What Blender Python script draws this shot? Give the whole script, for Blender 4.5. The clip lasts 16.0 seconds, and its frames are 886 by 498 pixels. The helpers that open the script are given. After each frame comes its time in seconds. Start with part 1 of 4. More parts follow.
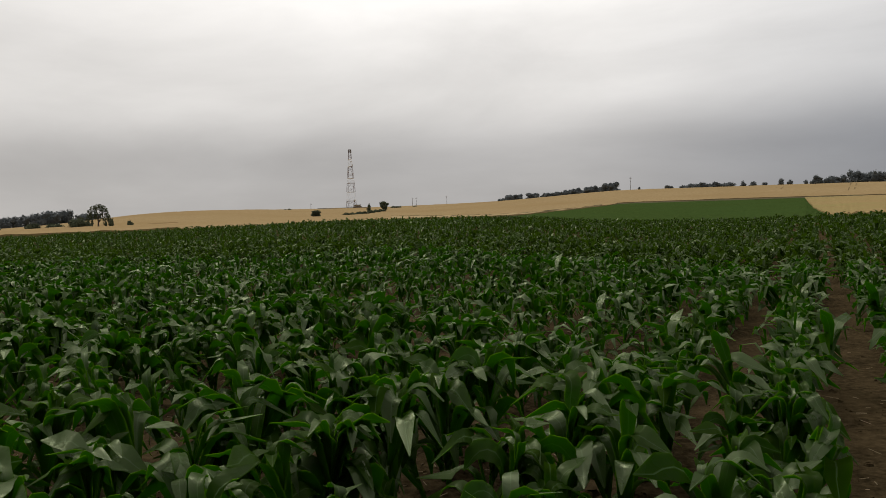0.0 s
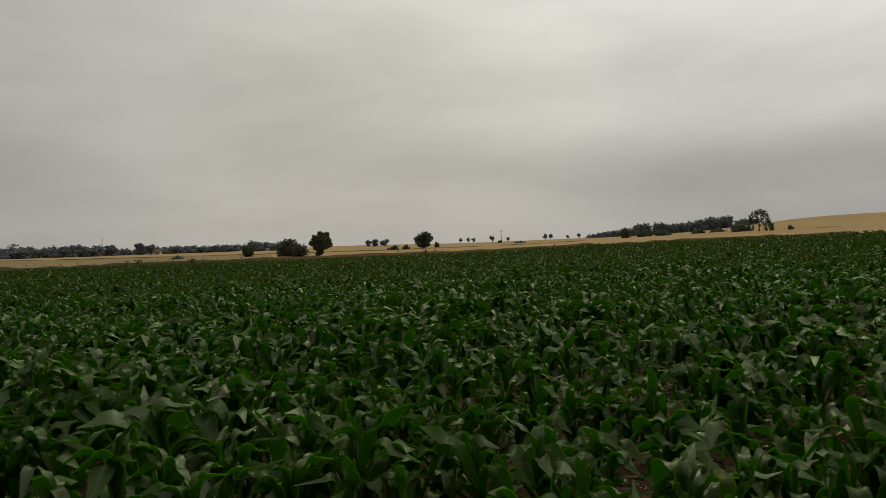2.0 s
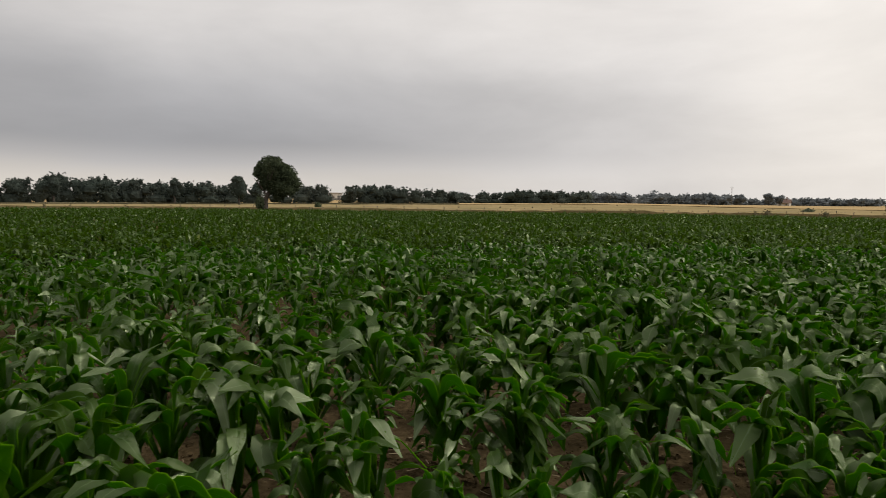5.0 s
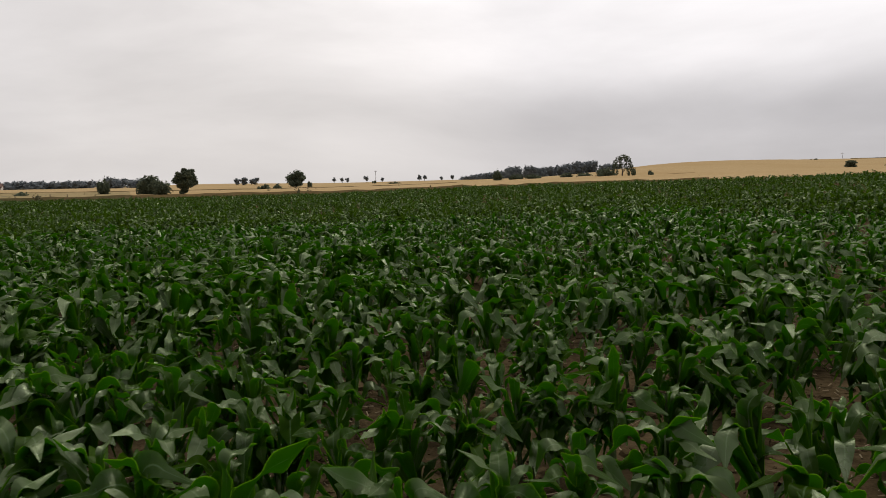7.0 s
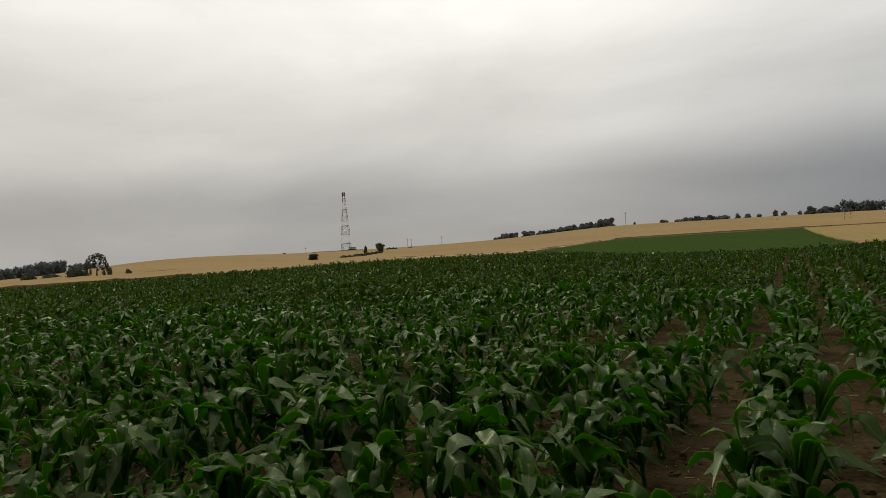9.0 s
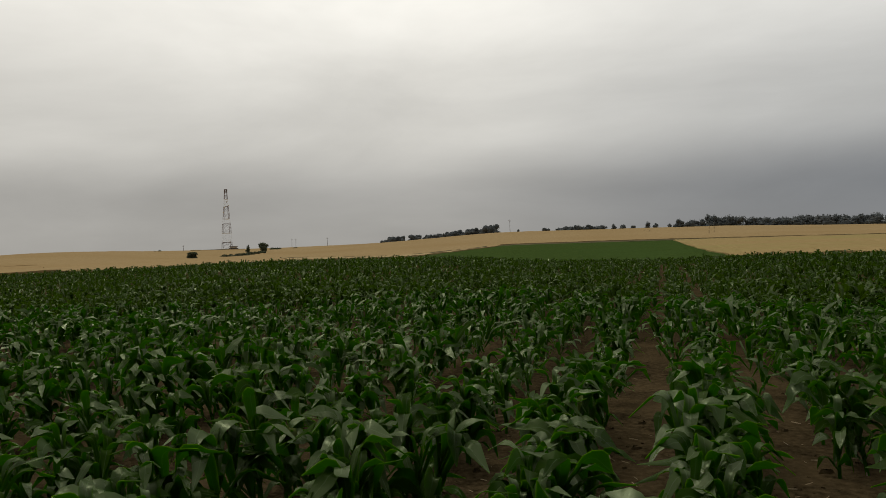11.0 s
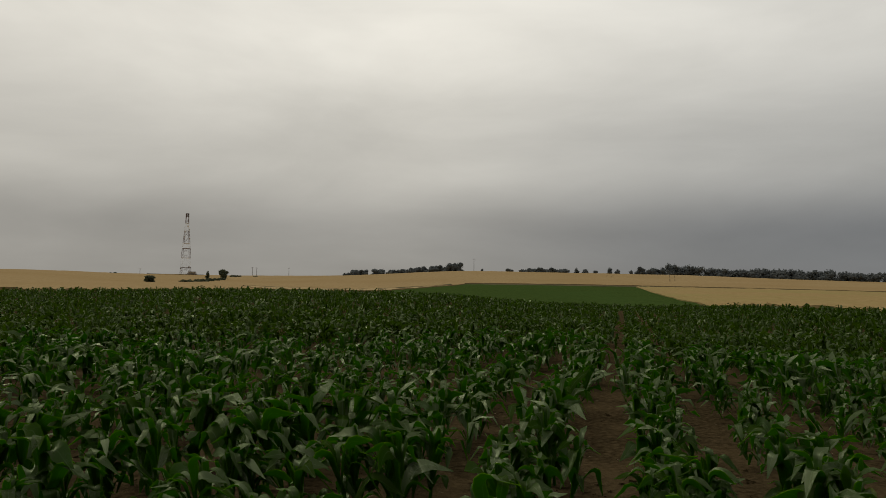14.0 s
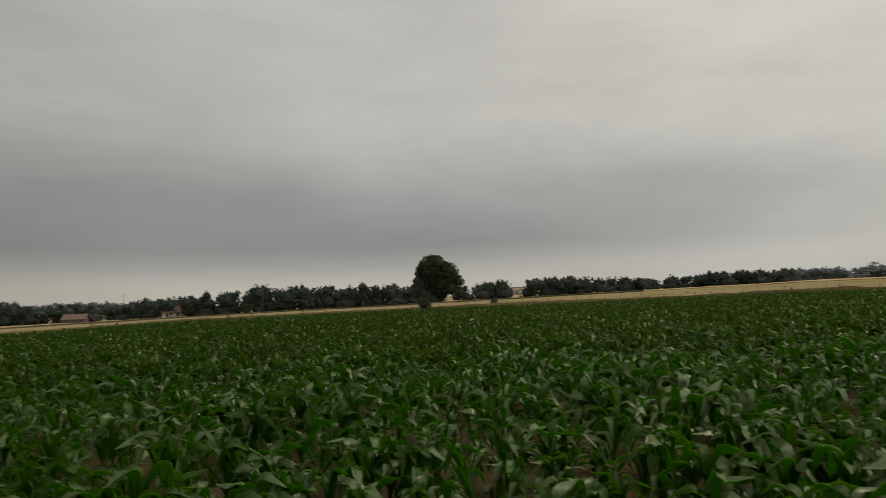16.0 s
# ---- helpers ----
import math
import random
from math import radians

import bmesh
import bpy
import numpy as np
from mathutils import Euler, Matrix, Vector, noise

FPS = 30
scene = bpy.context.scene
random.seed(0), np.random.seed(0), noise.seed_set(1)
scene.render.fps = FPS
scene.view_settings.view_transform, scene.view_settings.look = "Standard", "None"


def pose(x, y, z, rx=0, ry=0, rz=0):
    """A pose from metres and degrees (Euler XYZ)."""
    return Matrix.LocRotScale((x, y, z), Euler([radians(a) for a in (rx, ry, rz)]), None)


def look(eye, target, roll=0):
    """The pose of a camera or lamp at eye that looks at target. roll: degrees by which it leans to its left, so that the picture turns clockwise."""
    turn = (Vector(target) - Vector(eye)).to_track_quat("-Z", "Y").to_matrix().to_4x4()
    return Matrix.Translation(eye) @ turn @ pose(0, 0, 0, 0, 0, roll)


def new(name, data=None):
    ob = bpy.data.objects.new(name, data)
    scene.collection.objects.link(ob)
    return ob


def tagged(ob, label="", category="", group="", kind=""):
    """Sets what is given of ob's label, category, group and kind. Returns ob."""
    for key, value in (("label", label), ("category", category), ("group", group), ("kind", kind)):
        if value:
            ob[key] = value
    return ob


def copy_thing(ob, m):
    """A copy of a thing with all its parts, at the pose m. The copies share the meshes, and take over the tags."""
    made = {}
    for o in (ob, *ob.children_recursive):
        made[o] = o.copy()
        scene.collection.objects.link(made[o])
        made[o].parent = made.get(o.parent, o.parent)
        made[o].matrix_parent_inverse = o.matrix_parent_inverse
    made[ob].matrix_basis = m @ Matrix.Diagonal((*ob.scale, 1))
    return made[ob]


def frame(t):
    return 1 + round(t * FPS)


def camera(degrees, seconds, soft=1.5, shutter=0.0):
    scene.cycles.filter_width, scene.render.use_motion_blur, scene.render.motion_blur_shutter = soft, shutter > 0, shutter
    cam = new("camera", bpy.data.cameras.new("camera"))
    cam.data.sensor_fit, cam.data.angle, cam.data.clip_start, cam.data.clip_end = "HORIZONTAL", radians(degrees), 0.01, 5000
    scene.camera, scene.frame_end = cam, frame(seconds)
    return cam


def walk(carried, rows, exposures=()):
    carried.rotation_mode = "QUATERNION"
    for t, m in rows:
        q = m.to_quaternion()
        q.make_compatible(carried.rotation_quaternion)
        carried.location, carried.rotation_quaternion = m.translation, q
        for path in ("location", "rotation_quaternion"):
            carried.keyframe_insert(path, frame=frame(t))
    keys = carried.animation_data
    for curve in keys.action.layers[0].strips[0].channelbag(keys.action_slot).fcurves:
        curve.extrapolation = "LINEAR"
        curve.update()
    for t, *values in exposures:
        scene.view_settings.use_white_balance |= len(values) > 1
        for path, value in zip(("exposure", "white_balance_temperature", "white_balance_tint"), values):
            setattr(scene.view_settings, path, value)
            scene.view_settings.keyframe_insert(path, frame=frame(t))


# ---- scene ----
cam = camera(62.73, 16.0, soft=0.8, shutter=0.07)

# seconds, x, y, height, heading (left of +y), pitch, roll
PATH = [
    (0.0, -0.070, 0.020, 1.264, 0.01, -2.16, -1.79),
    (0.5, -0.434, 0.142, 1.264, -2.53, -1.96, -5.41),
    (1.0, -0.771, 0.138, 1.283, 13.26, -1.25, -4.17),
    (1.5, -0.945, 0.099, 1.281, 33.64, 0.80, -5.19),
    (2.0, -1.051, 0.041, 1.268, 48.56, -0.18, -1.78),
    (2.5, -1.056, -0.109, 1.278, 65.81, -0.97, -1.22),
    (3.0, -1.008, -0.252, 1.269, 84.76, -1.75, -0.87),
    (3.5, -0.933, -0.297, 1.283, 96.45, -1.37, -0.26),
    (3.7, -0.923, -0.295, 1.288, 99.68, -1.39, -0.25),
    (4.4, -1.040, -0.200, 1.290, 105.00, -2.30, 0.30),
    (5.1, -1.280, 0.000, 1.285, 92.00, -4.10, 1.30),
    (5.8, -1.509, 0.175, 1.284, 65.46, -5.41, 1.97),
    (6.0, -1.579, 0.237, 1.283, 59.19, -5.97, 0.38),
    (6.5, -1.792, 0.420, 1.294, 48.71, -5.49, -0.46),
    (7.0, -1.966, 0.693, 1.274, 38.74, -5.09, -0.94),
    (7.5, -2.195, 0.954, 1.274, 25.59, -4.43, -0.20),
    (8.0, -2.318, 1.150, 1.287, 13.47, -2.97, -0.64),
    (8.5, -2.416, 1.382, 1.271, 4.70, -2.11, -1.12),
    (9.0, -2.577, 1.644, 1.264, -0.72, 0.99, -3.32),
    (9.2, -2.676, 1.713, 1.264, -2.14, -0.43, -0.73),
    (9.9, -2.950, 2.050, 1.270, -5.20, 0.10, -1.60),
    (10.6, -3.200, 2.380, 1.280, -8.60, 0.50, -2.20),
    (11.3, -3.447, 2.729, 1.294, -11.90, 0.84, -2.52),
    (11.5, -3.501, 2.836, 1.298, -14.13, 0.30, -3.21),
    (12.0, -3.680, 3.059, 1.315, -15.40, 0.84, -2.50),
    (12.5, -3.782, 3.263, 1.279, -13.39, 0.98, -3.81),
    (13.0, -3.928, 3.494, 1.269, -12.94, 2.06, -2.58),
    (13.5, -4.110, 3.619, 1.262, -12.82, 2.86, 1.63),
    (14.0, -4.420, 3.825, 1.298, -12.80, 3.68, 0.80),
    (14.5, -4.802, 3.849, 1.280, 16.86, 1.10, -0.71),
    (15.0, -5.275, 3.670, 1.278, 48.26, 0.95, -2.42),
    (15.5, -5.596, 3.145, 1.280, 82.55, 0.89, -2.31),
    (16.0, -5.774, 2.366, 1.281, 109.84, 3.76, -2.50),
]
# seconds, stops, kelvin, tint: the clip's camera adapts as it pans
EXPOSURES = [
    (0.0, -0.32, 6560, 12.5), (0.5, -0.34, 6560, 12.0), (1.0, -0.40, 6620, 11.0), (1.5, -0.56, 6740, 10.0),
    (2.0, -0.64, 6770, 9.7), (2.5, -0.52, 6790, 9.3), (3.0, -0.40, 6850, 9.0), (3.5, -0.08, 6920, 9.0),
    (6.0, 0.24, 6450, 16.0), (6.5, 0.16, 6420, 16.0), (7.0, 0.02, 6400, 16.0), (7.5, -0.02, 6450, 15.0),
    (8.0, -0.15, 6500, 12.0), (8.5, -0.31, 6580, 11.0), (9.0, -0.51, 6720, 10.0), (11.5, -0.64, 6750, 9.3),
    (13.0, -0.76, 6980, 8.5), (13.5, -0.74, 6920, 9.0), (14.0, -0.86, 6920, 9.0), (14.5, -0.90, 6900, 9.0),
    (15.0, -0.80, 6870, 8.7), (15.5, -0.63, 6840, 8.2), (16.0, -0.26, 6820, 8.0),
]
walk(cam, [(t, pose(x, y, z, 90 + p, 0, h) @ pose(0, 0, 0, 0, 0, r)) for t, x, y, z, h, p, r in PATH], exposures=EXPOSURES)

# ---------------------------------------------------------------- overcast sky and sun
SUN_AZ, SUN_EL = 38.0, 56.0      # bearing left of +y and height of the veiled sun
world = bpy.data.worlds.new("overcast_sky")
scene.world = world
world.use_nodes = True
wn, wl = world.node_tree.nodes, world.node_tree.links
wn.clear()


def wnode(kind, **values):
    n = wn.new(kind)
    for key, value in values.items():
        n.inputs[key].default_value = value
    return n


sky = wn.new("ShaderNodeTexSky")
sky.sky_type = "NISHITA"
sky.sun_disc = False
sky.sun_elevation = radians(SUN_EL)
sky.sun_rotation = radians(-SUN_AZ)
sky.dust_density = 4.0
coords = wn.new("ShaderNodeTexCoord")
split = wn.new("ShaderNodeSeparateXYZ")
wl.new(coords.outputs["Generated"], split.inputs[0])
# cloud base: flattened towards the horizon, so that the banks lie in long bands
flat = wn.new("ShaderNodeMapping")
flat.inputs["Rotation"].default_value = (0.10, -0.08, 0.4)
flat.inputs["Scale"].default_value = (1.0, 1.0, 3.4)
wl.new(coords.outputs["Generated"], flat.inputs["Vector"])
banks = wnode("ShaderNodeTexNoise", Scale=2.1, Detail=6.0, Roughness=0.55, Distortion=0.25)
wl.new(flat.outputs["Vector"], banks.inputs["Vector"])
# brightness by height over the horizon
rise = wn.new("ShaderNodeValToRGB")
rise.color_ramp.interpolation = "EASE"
stops = [(0.0, (0.22, 0.217, 0.212)), (0.08, (0.20, 0.20, 0.202)), (0.18, (0.66, 0.655, 0.64)), (0.33, (1.12, 1.11, 1.085)), (0.6, (1.0, 1.0, 0.99)), (1.0, (0.65, 0.65, 0.65))]
ramp = rise.color_ramp.elements
ramp[0].position, ramp[0].color = stops[0][0], (*stops[0][1], 1)
ramp[1].position, ramp[1].color = stops[-1][0], (*stops[-1][1], 1)
for at, colour in stops[1:-1]:
    e = ramp.new(at)
    e.color = (*colour, 1)
wl.new(split.outputs["Z"], rise.inputs["Fac"])


def lobe(az, el, edge, full, colour):
    """Thinner cloud in one direction: a colour that fades out round it."""
    d = wn.new("ShaderNodeVectorMath")
    d.operation = "DOT_PRODUCT"
    wl.new(coords.outputs["Generated"], d.inputs[0])
    a, h = radians(az), radians(el)
    d.inputs[1].default_value = (-math.sin(a) * math.cos(h), math.cos(a) * math.cos(h), math.sin(h))
    r = wn.new("ShaderNodeMapRange")
    r.interpolation_type = "SMOOTHSTEP"
    r.inputs["From Min"].default_value, r.inputs["From Max"].default_value = edge, full
    wl.new(d.outputs["Value"], r.inputs["Value"])
    c = wn.new("ShaderNodeVectorMath")
    c.operation = "SCALE"
    c.inputs[0].default_value = colour
    wl.new(r.outputs["Result"], c.inputs["Scale"])
    return c.outputs["Vector"]


def summed(a, b, operation="ADD"):
    n = wn.new("ShaderNodeVectorMath")
    n.operation = operation
    wl.new(a, n.inputs[0])
    wl.new(b, n.inputs[1])
    return n.outputs["Vector"]


thin_cloud = wn.new("ShaderNodeRGB")
thin_cloud.outputs[0].default_value = (0.46, 0.457, 0.446, 1)
glow = summed(rise.outputs["Color"], lobe(-20, 32, 0.07, 0.96, (1.19, 1.19, 1.16)), "MULTIPLY")
glow = summed(thin_cloud.outputs[0], glow)
glow = summed(glow, lobe(58, 5, 0.55, 1.0, (0.17, 0.164, 0.150)))
glow = summed(glow, lobe(106, 34, 0.50, 1.0, (0.34, 0.335, 0.318)))
glow = summed(glow, lobe(-58, 1, 0.62, 1.0, (-0.28, -0.252, -0.200)))
glow = summed(glow, lobe(55, 4, 0.90, 1.0, (0.20, 0.188, 0.155)))
glow = summed(glow, lobe(36, 70, 0.66, 1.0, (0.60, 0.59, 0.57)))
glow = summed(glow, lobe(116, 6, 0.80, 1.0, (-0.08, -0.077, -0.070)))


def layer(az, edge, heights, colour):
    """A long low layer of cloud or clear air over a stretch of horizon: bearing of its middle, the spread (a cosine), and its height profile."""
    side = wn.new("ShaderNodeVectorMath")
    side.operation = "MULTIPLY"
    side.inputs[1].default_value = (1, 1, 0)
    wl.new(coords.outputs["Generated"], side.inputs[0])
    unit = wn.new("ShaderNodeVectorMath")
    unit.operation = "NORMALIZE"
    wl.new(side.outputs["Vector"], unit.inputs[0])
    d = wn.new("ShaderNodeVectorMath")
    d.operation = "DOT_PRODUCT"
    wl.new(unit.outputs["Vector"], d.inputs[0])
    d.inputs[1].default_value = (-math.sin(radians(az)), math.cos(radians(az)), 0)
    r = wn.new("ShaderNodeMapRange")
    r.interpolation_type = "SMOOTHSTEP"
    r.inputs["From Min"].default_value, r.inputs["From Max"].default_value = edge, 1.0
    wl.new(d.outputs["Value"], r.inputs["Value"])
    wavy = wn.new("ShaderNodeMath")
    wavy.operation = "MULTIPLY_ADD"
    wavy.inputs[1].default_value = 0.05
    wl.new(banks.outputs["Fac"], wavy.inputs[0])
    wl.new(split.outputs["Z"], wavy.inputs[2])
    band = wn.new("ShaderNodeValToRGB")
    band.color_ramp.interpolation = "EASE"
    elements = band.color_ramp.elements
    elements[0].position, elements[0].color = heights[0][0], (heights[0][1],) * 3 + (1,)
    elements[1].position, elements[1].color = heights[-1][0], (heights[-1][1],) * 3 + (1,)
    for at, value in heights[1:-1]:
        elements.new(at).color = (value, value, value, 1)
    wl.new(wavy.outputs[0], band.inputs["Fac"])
    m = wn.new("ShaderNodeMath")
    m.operation = "MULTIPLY"
    wl.new(r.outputs["Result"], m.inputs[0])
    wl.new(band.outputs["Color"], m.inputs[1])
    c = wn.new("ShaderNodeVectorMath")
    c.operation = "SCALE"
    c.inputs[0].default_value = colour
    wl.new(m.outputs[0], c.inputs["Scale"])
    return c.outputs["Vector"]


glow = summed(glow, layer(132, 0.55, [(0.0, 1.0), (0.045, 1.0), (0.075, 0.0), (1.0, 0.0)], (0.15, 0.125, 0.075)))
glow = summed(glow, layer(122, 0.40, [(0.0, 0.0), (0.06, 0.0), (0.10, 1.0), (0.17, 1.0), (0.28, 0.0), (1.0, 0.0)], (-0.18, -0.168, -0.145)))
glow = summed(glow, layer(101, 0.84, [(0.0, 1.0), (0.12, 1.0), (0.22, 0.0), (1.0, 0.0)], (-0.09, -0.086, -0.076)))
shade = wn.new("ShaderNodeMapRange")
shade.inputs["From Min"].default_value, shade.inputs["From Max"].default_value = 0.25, 0.75
shade.inputs["To Min"].default_value, shade.inputs["To Max"].default_value = 0.83, 1.17
wl.new(banks.outputs["Fac"], shade.inputs["Value"])
clouds = wn.new("ShaderNodeVectorMath")
clouds.operation = "SCALE"
wl.new(glow, clouds.inputs[0])
wl.new(shade.outputs["Result"], clouds.inputs["Scale"])
sky_light = wnode("ShaderNodeBackground", Strength=0.06)
cloud_light = wnode("ShaderNodeBackground", Strength=0.80)
wl.new(sky.outputs["Color"], sky_light.inputs["Color"])
wl.new(clouds.outputs["Vector"], cloud_light.inputs["Color"])
cover = wnode("ShaderNodeMixShader", Fac=0.94)
wl.new(sky_light.outputs[0], cover.inputs[1])
wl.new(cloud_light.outputs[0], cover.inputs[2])
wl.new(cover.outputs[0], wn.new("ShaderNodeOutputWorld").inputs["Surface"])

sun = new("sun", bpy.data.lights.new("sun", "SUN"))
sun.data.energy, sun.data.angle, sun.data.color = 1.0, radians(16), (1.0, 0.96, 0.9)
_sx, _sy = -math.sin(radians(SUN_AZ)) * math.cos(radians(SUN_EL)), math.cos(radians(SUN_AZ)) * math.cos(radians(SUN_EL))
sun.matrix_world = look((_sx * 50, _sy * 50, 50 * math.sin(radians(SUN_EL))), (0, 0, 0))

# ---------------------------------------------------------------- materials
def material(name, dark, light, scale=8.0, rough=0.7, bump=0.0, bump_scale=40.0, stain=None, stain_scale=0.3, spec=0.4, sheer=0.0, vary=0.0, metal=0.0, stretch=(1, 1, 1), local=True):
    """A surface with grain (two colours), stains at a second, larger size, relief, and chance tints per piece."""
    m = bpy.data.materials.new(name)
    m.use_nodes = True
    n, l = m.node_tree.nodes, m.node_tree.links
    n.clear()
    out = n.new("ShaderNodeOutputMaterial")
    p = n.new("ShaderNodeBsdfPrincipled")
    p.inputs["Roughness"].default_value = rough
    p.inputs["Metallic"].default_value = metal
    p.inputs["Specular IOR Level"].default_value = spec
    tc = n.new("ShaderNodeTexCoord")
    mp = n.new("ShaderNodeMapping")
    mp.inputs["Scale"].default_value = stretch
    l.new(tc.outputs["Object"], mp.inputs["Vector"])
    g = n.new("ShaderNodeTexNoise")
    g.inputs["Scale"].default_value, g.inputs["Detail"].default_value, g.inputs["Roughness"].default_value = scale, 6.0, 0.6
    l.new(mp.outputs["Vector"], g.inputs["Vector"])
    r = n.new("ShaderNodeMapRange")
    r.inputs["From Min"].default_value, r.inputs["From Max"].default_value = 0.3, 0.7
    l.new(g.outputs["Fac"], r.inputs["Value"])
    mix = n.new("ShaderNodeMix")
    mix.data_type = "RGBA"
    mix.inputs["A"].default_value, mix.inputs["B"].default_value = (*dark, 1), (*light, 1)
    l.new(r.outputs["Result"], mix.inputs["Factor"])
    colour = mix.outputs["Result"]
    if stain:
        s = n.new("ShaderNodeTexNoise")
        s.inputs["Scale"].default_value, s.inputs["Detail"].default_value = stain_scale, 4.0
        l.new(mp.outputs["Vector"], s.inputs["Vector"])
        sr = n.new("ShaderNodeMapRange")
        sr.inputs["From Min"].default_value, sr.inputs["From Max"].default_value, sr.inputs["To Max"].default_value = 0.45, 0.7, 0.8
        l.new(s.outputs["Fac"], sr.inputs["Value"])
        mx = n.new("ShaderNodeMix")
        mx.data_type = "RGBA"
        mx.inputs["B"].default_value = (*stain, 1)
        l.new(sr.outputs["Result"], mx.inputs["Factor"])
        l.new(colour, mx.inputs["A"])
        colour = mx.outputs["Result"]
    if vary:
        oi, gi = n.new("ShaderNodeObjectInfo"), n.new("ShaderNodeNewGeometry")
        add = n.new("ShaderNodeMath")
        l.new(oi.outputs["Random"], add.inputs[0])
        l.new(gi.outputs["Random Per Island"], add.inputs[1])
        fr = n.new("ShaderNodeMath")
        fr.operation = "FRACT"
        l.new(add.outputs[0], fr.inputs[0])
        vr = n.new("ShaderNodeMapRange")
        vr.inputs["To Min"].default_value, vr.inputs["To Max"].default_value = 1 - vary, 1 + vary
        l.new(fr.outputs[0], vr.inputs["Value"])
        hs = n.new("ShaderNodeHueSaturation")
        l.new(vr.outputs["Result"], hs.inputs["Value"])
        hr = n.new("ShaderNodeMapRange")
        hr.inputs["To Min"].default_value, hr.inputs["To Max"].default_value = 0.5 + 0.03 * vary, 0.5 - 0.05 * vary
        l.new(fr.outputs[0], hr.inputs["Value"])
        l.new(hr.outputs["Result"], hs.inputs["Hue"])
        l.new(colour, hs.inputs["Color"])
        colour = hs.outputs["Color"]
    l.new(colour, p.inputs["Base Color"])
    if bump:
        b = n.new("ShaderNodeTexNoise")
        b.inputs["Scale"].default_value, b.inputs["Detail"].default_value = bump_scale, 5.0
        l.new(mp.outputs["Vector"], b.inputs["Vector"])
        bp = n.new("ShaderNodeBump")
        bp.inputs["Strength"].default_value, bp.inputs["Distance"].default_value = bump, 0.02
        l.new(b.outputs["Fac"], bp.inputs["Height"])
        l.new(bp.outputs["Normal"], p.inputs["Normal"])
    surface = p.outputs[0]
    if sheer:
        t = n.new("ShaderNodeBsdfTranslucent")
        l.new(colour, t.inputs["Color"])
        ms = n.new("ShaderNodeMixShader")
        ms.inputs["Fac"].default_value = sheer
        l.new(p.outputs[0], ms.inputs[1])
        l.new(t.outputs[0], ms.inputs[2])
        surface = ms.outputs[0]
    l.new(surface, out.inputs["Surface"])
    return m


SOIL = material("soil", (0.021, 0.0153, 0.0072), (0.092, 0.067, 0.035), 22.0, 0.95, 1.0, 26.0, (0.094, 0.067, 0.034), 1.6, 0.0)
WHEAT_LOW = material("golden_wheat", (0.265, 0.188, 0.080), (0.400, 0.296, 0.142), 0.9, 0.9, 0.6, 3.0, (0.295, 0.252, 0.102), 0.03, 0.0)
STALK = material("maize_stalk", (0.055, 0.105, 0.030), (0.110, 0.150, 0.055), 18.0, 0.55, 0.2, 60.0, (0.12, 0.09, 0.05), 5.0, 0.4, 0.0, 0.2)
WHEAT_WEEDY = material("weedy_wheat", (0.190, 0.146, 0.072), (0.315, 0.245, 0.128), 0.7, 0.9, 0.6, 3.0, (0.172, 0.146, 0.070), 0.06, 0.0)
STRAW = material("dry_straw", (0.20, 0.15, 0.085), (0.34, 0.27, 0.16), 30.0, 0.8, 0.0, 1.0, None, 1.0, 0.3, 0.0, 0.3)
WHEAT = material("ripe_wheat", (0.275, 0.194, 0.095), (0.420, 0.308, 0.160), 0.9, 0.9, 0.6, 3.0, (0.310, 0.215, 0.102), 0.018, 0.0, 0.0, 0.0)
WHEAT_PALE = material("pale_wheat", (0.330, 0.246, 0.128), (0.470, 0.360, 0.200), 0.9, 0.9, 0.6, 3.0, (0.380, 0.280, 0.145), 0.05, 0.0)
BEETS = material("far_maize", (0.024, 0.048, 0.011), (0.070, 0.106, 0.028), 1.7, 0.9, 1.0, 1.4, (0.048, 0.084, 0.023), 0.05, 0.0)
GRASS = material("rough_grass", (0.140, 0.130, 0.060), (0.240, 0.200, 0.105), 1.6, 0.9, 0.6, 4.0, (0.20, 0.15, 0.075), 0.08, 0.0)
STRAW_EDGE = material("trodden_wheat", (0.16, 0.115, 0.060), (0.24, 0.17, 0.09), 1.5, 0.95, 0.5, 4.0, (0.19, 0.14, 0.075), 0.1, 0.0)
SCRUB = material("dark_scrub", (0.075, 0.070, 0.040), (0.125, 0.110, 0.065), 1.5, 0.95, 0.6, 4.0, (0.15, 0.125, 0.075), 0.06, 0.0)
FOLIAGE = material("tree_leaves", (0.040, 0.054, 0.030), (0.080, 0.100, 0.052), 1.2, 0.85, 0.0, 1.0, None, 1.0, 0.02, 0.30, 0.35)
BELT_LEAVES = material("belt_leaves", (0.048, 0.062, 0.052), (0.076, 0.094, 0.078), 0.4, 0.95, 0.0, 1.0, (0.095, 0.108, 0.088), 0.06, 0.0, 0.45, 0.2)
# paled copy of FOLIAGE, with the haze before mid-distance trees in its colour
FOLIAGE_HAZED = material("hazed_tree_leaves", (0.070, 0.086, 0.054), (0.124, 0.142, 0.090), 1.2, 0.85, 0.0, 1.0, None, 1.0, 0.02, 0.36, 0.35)
# leaves of the farthest trees: distance haze is put into this blue-grey colour
WOOD_HAZED = material("hazed_wood_leaves", (0.146, 0.163, 0.168), (0.200, 0.218, 0.222), 0.3, 0.95, 0.0, 1.0, (0.165, 0.178, 0.178), 0.05, 0.0, 0.50, 0.12)
BARK = material("bark", (0.045, 0.036, 0.028), (0.105, 0.085, 0.066), 7.0, 0.9, 0.8, 14.0)
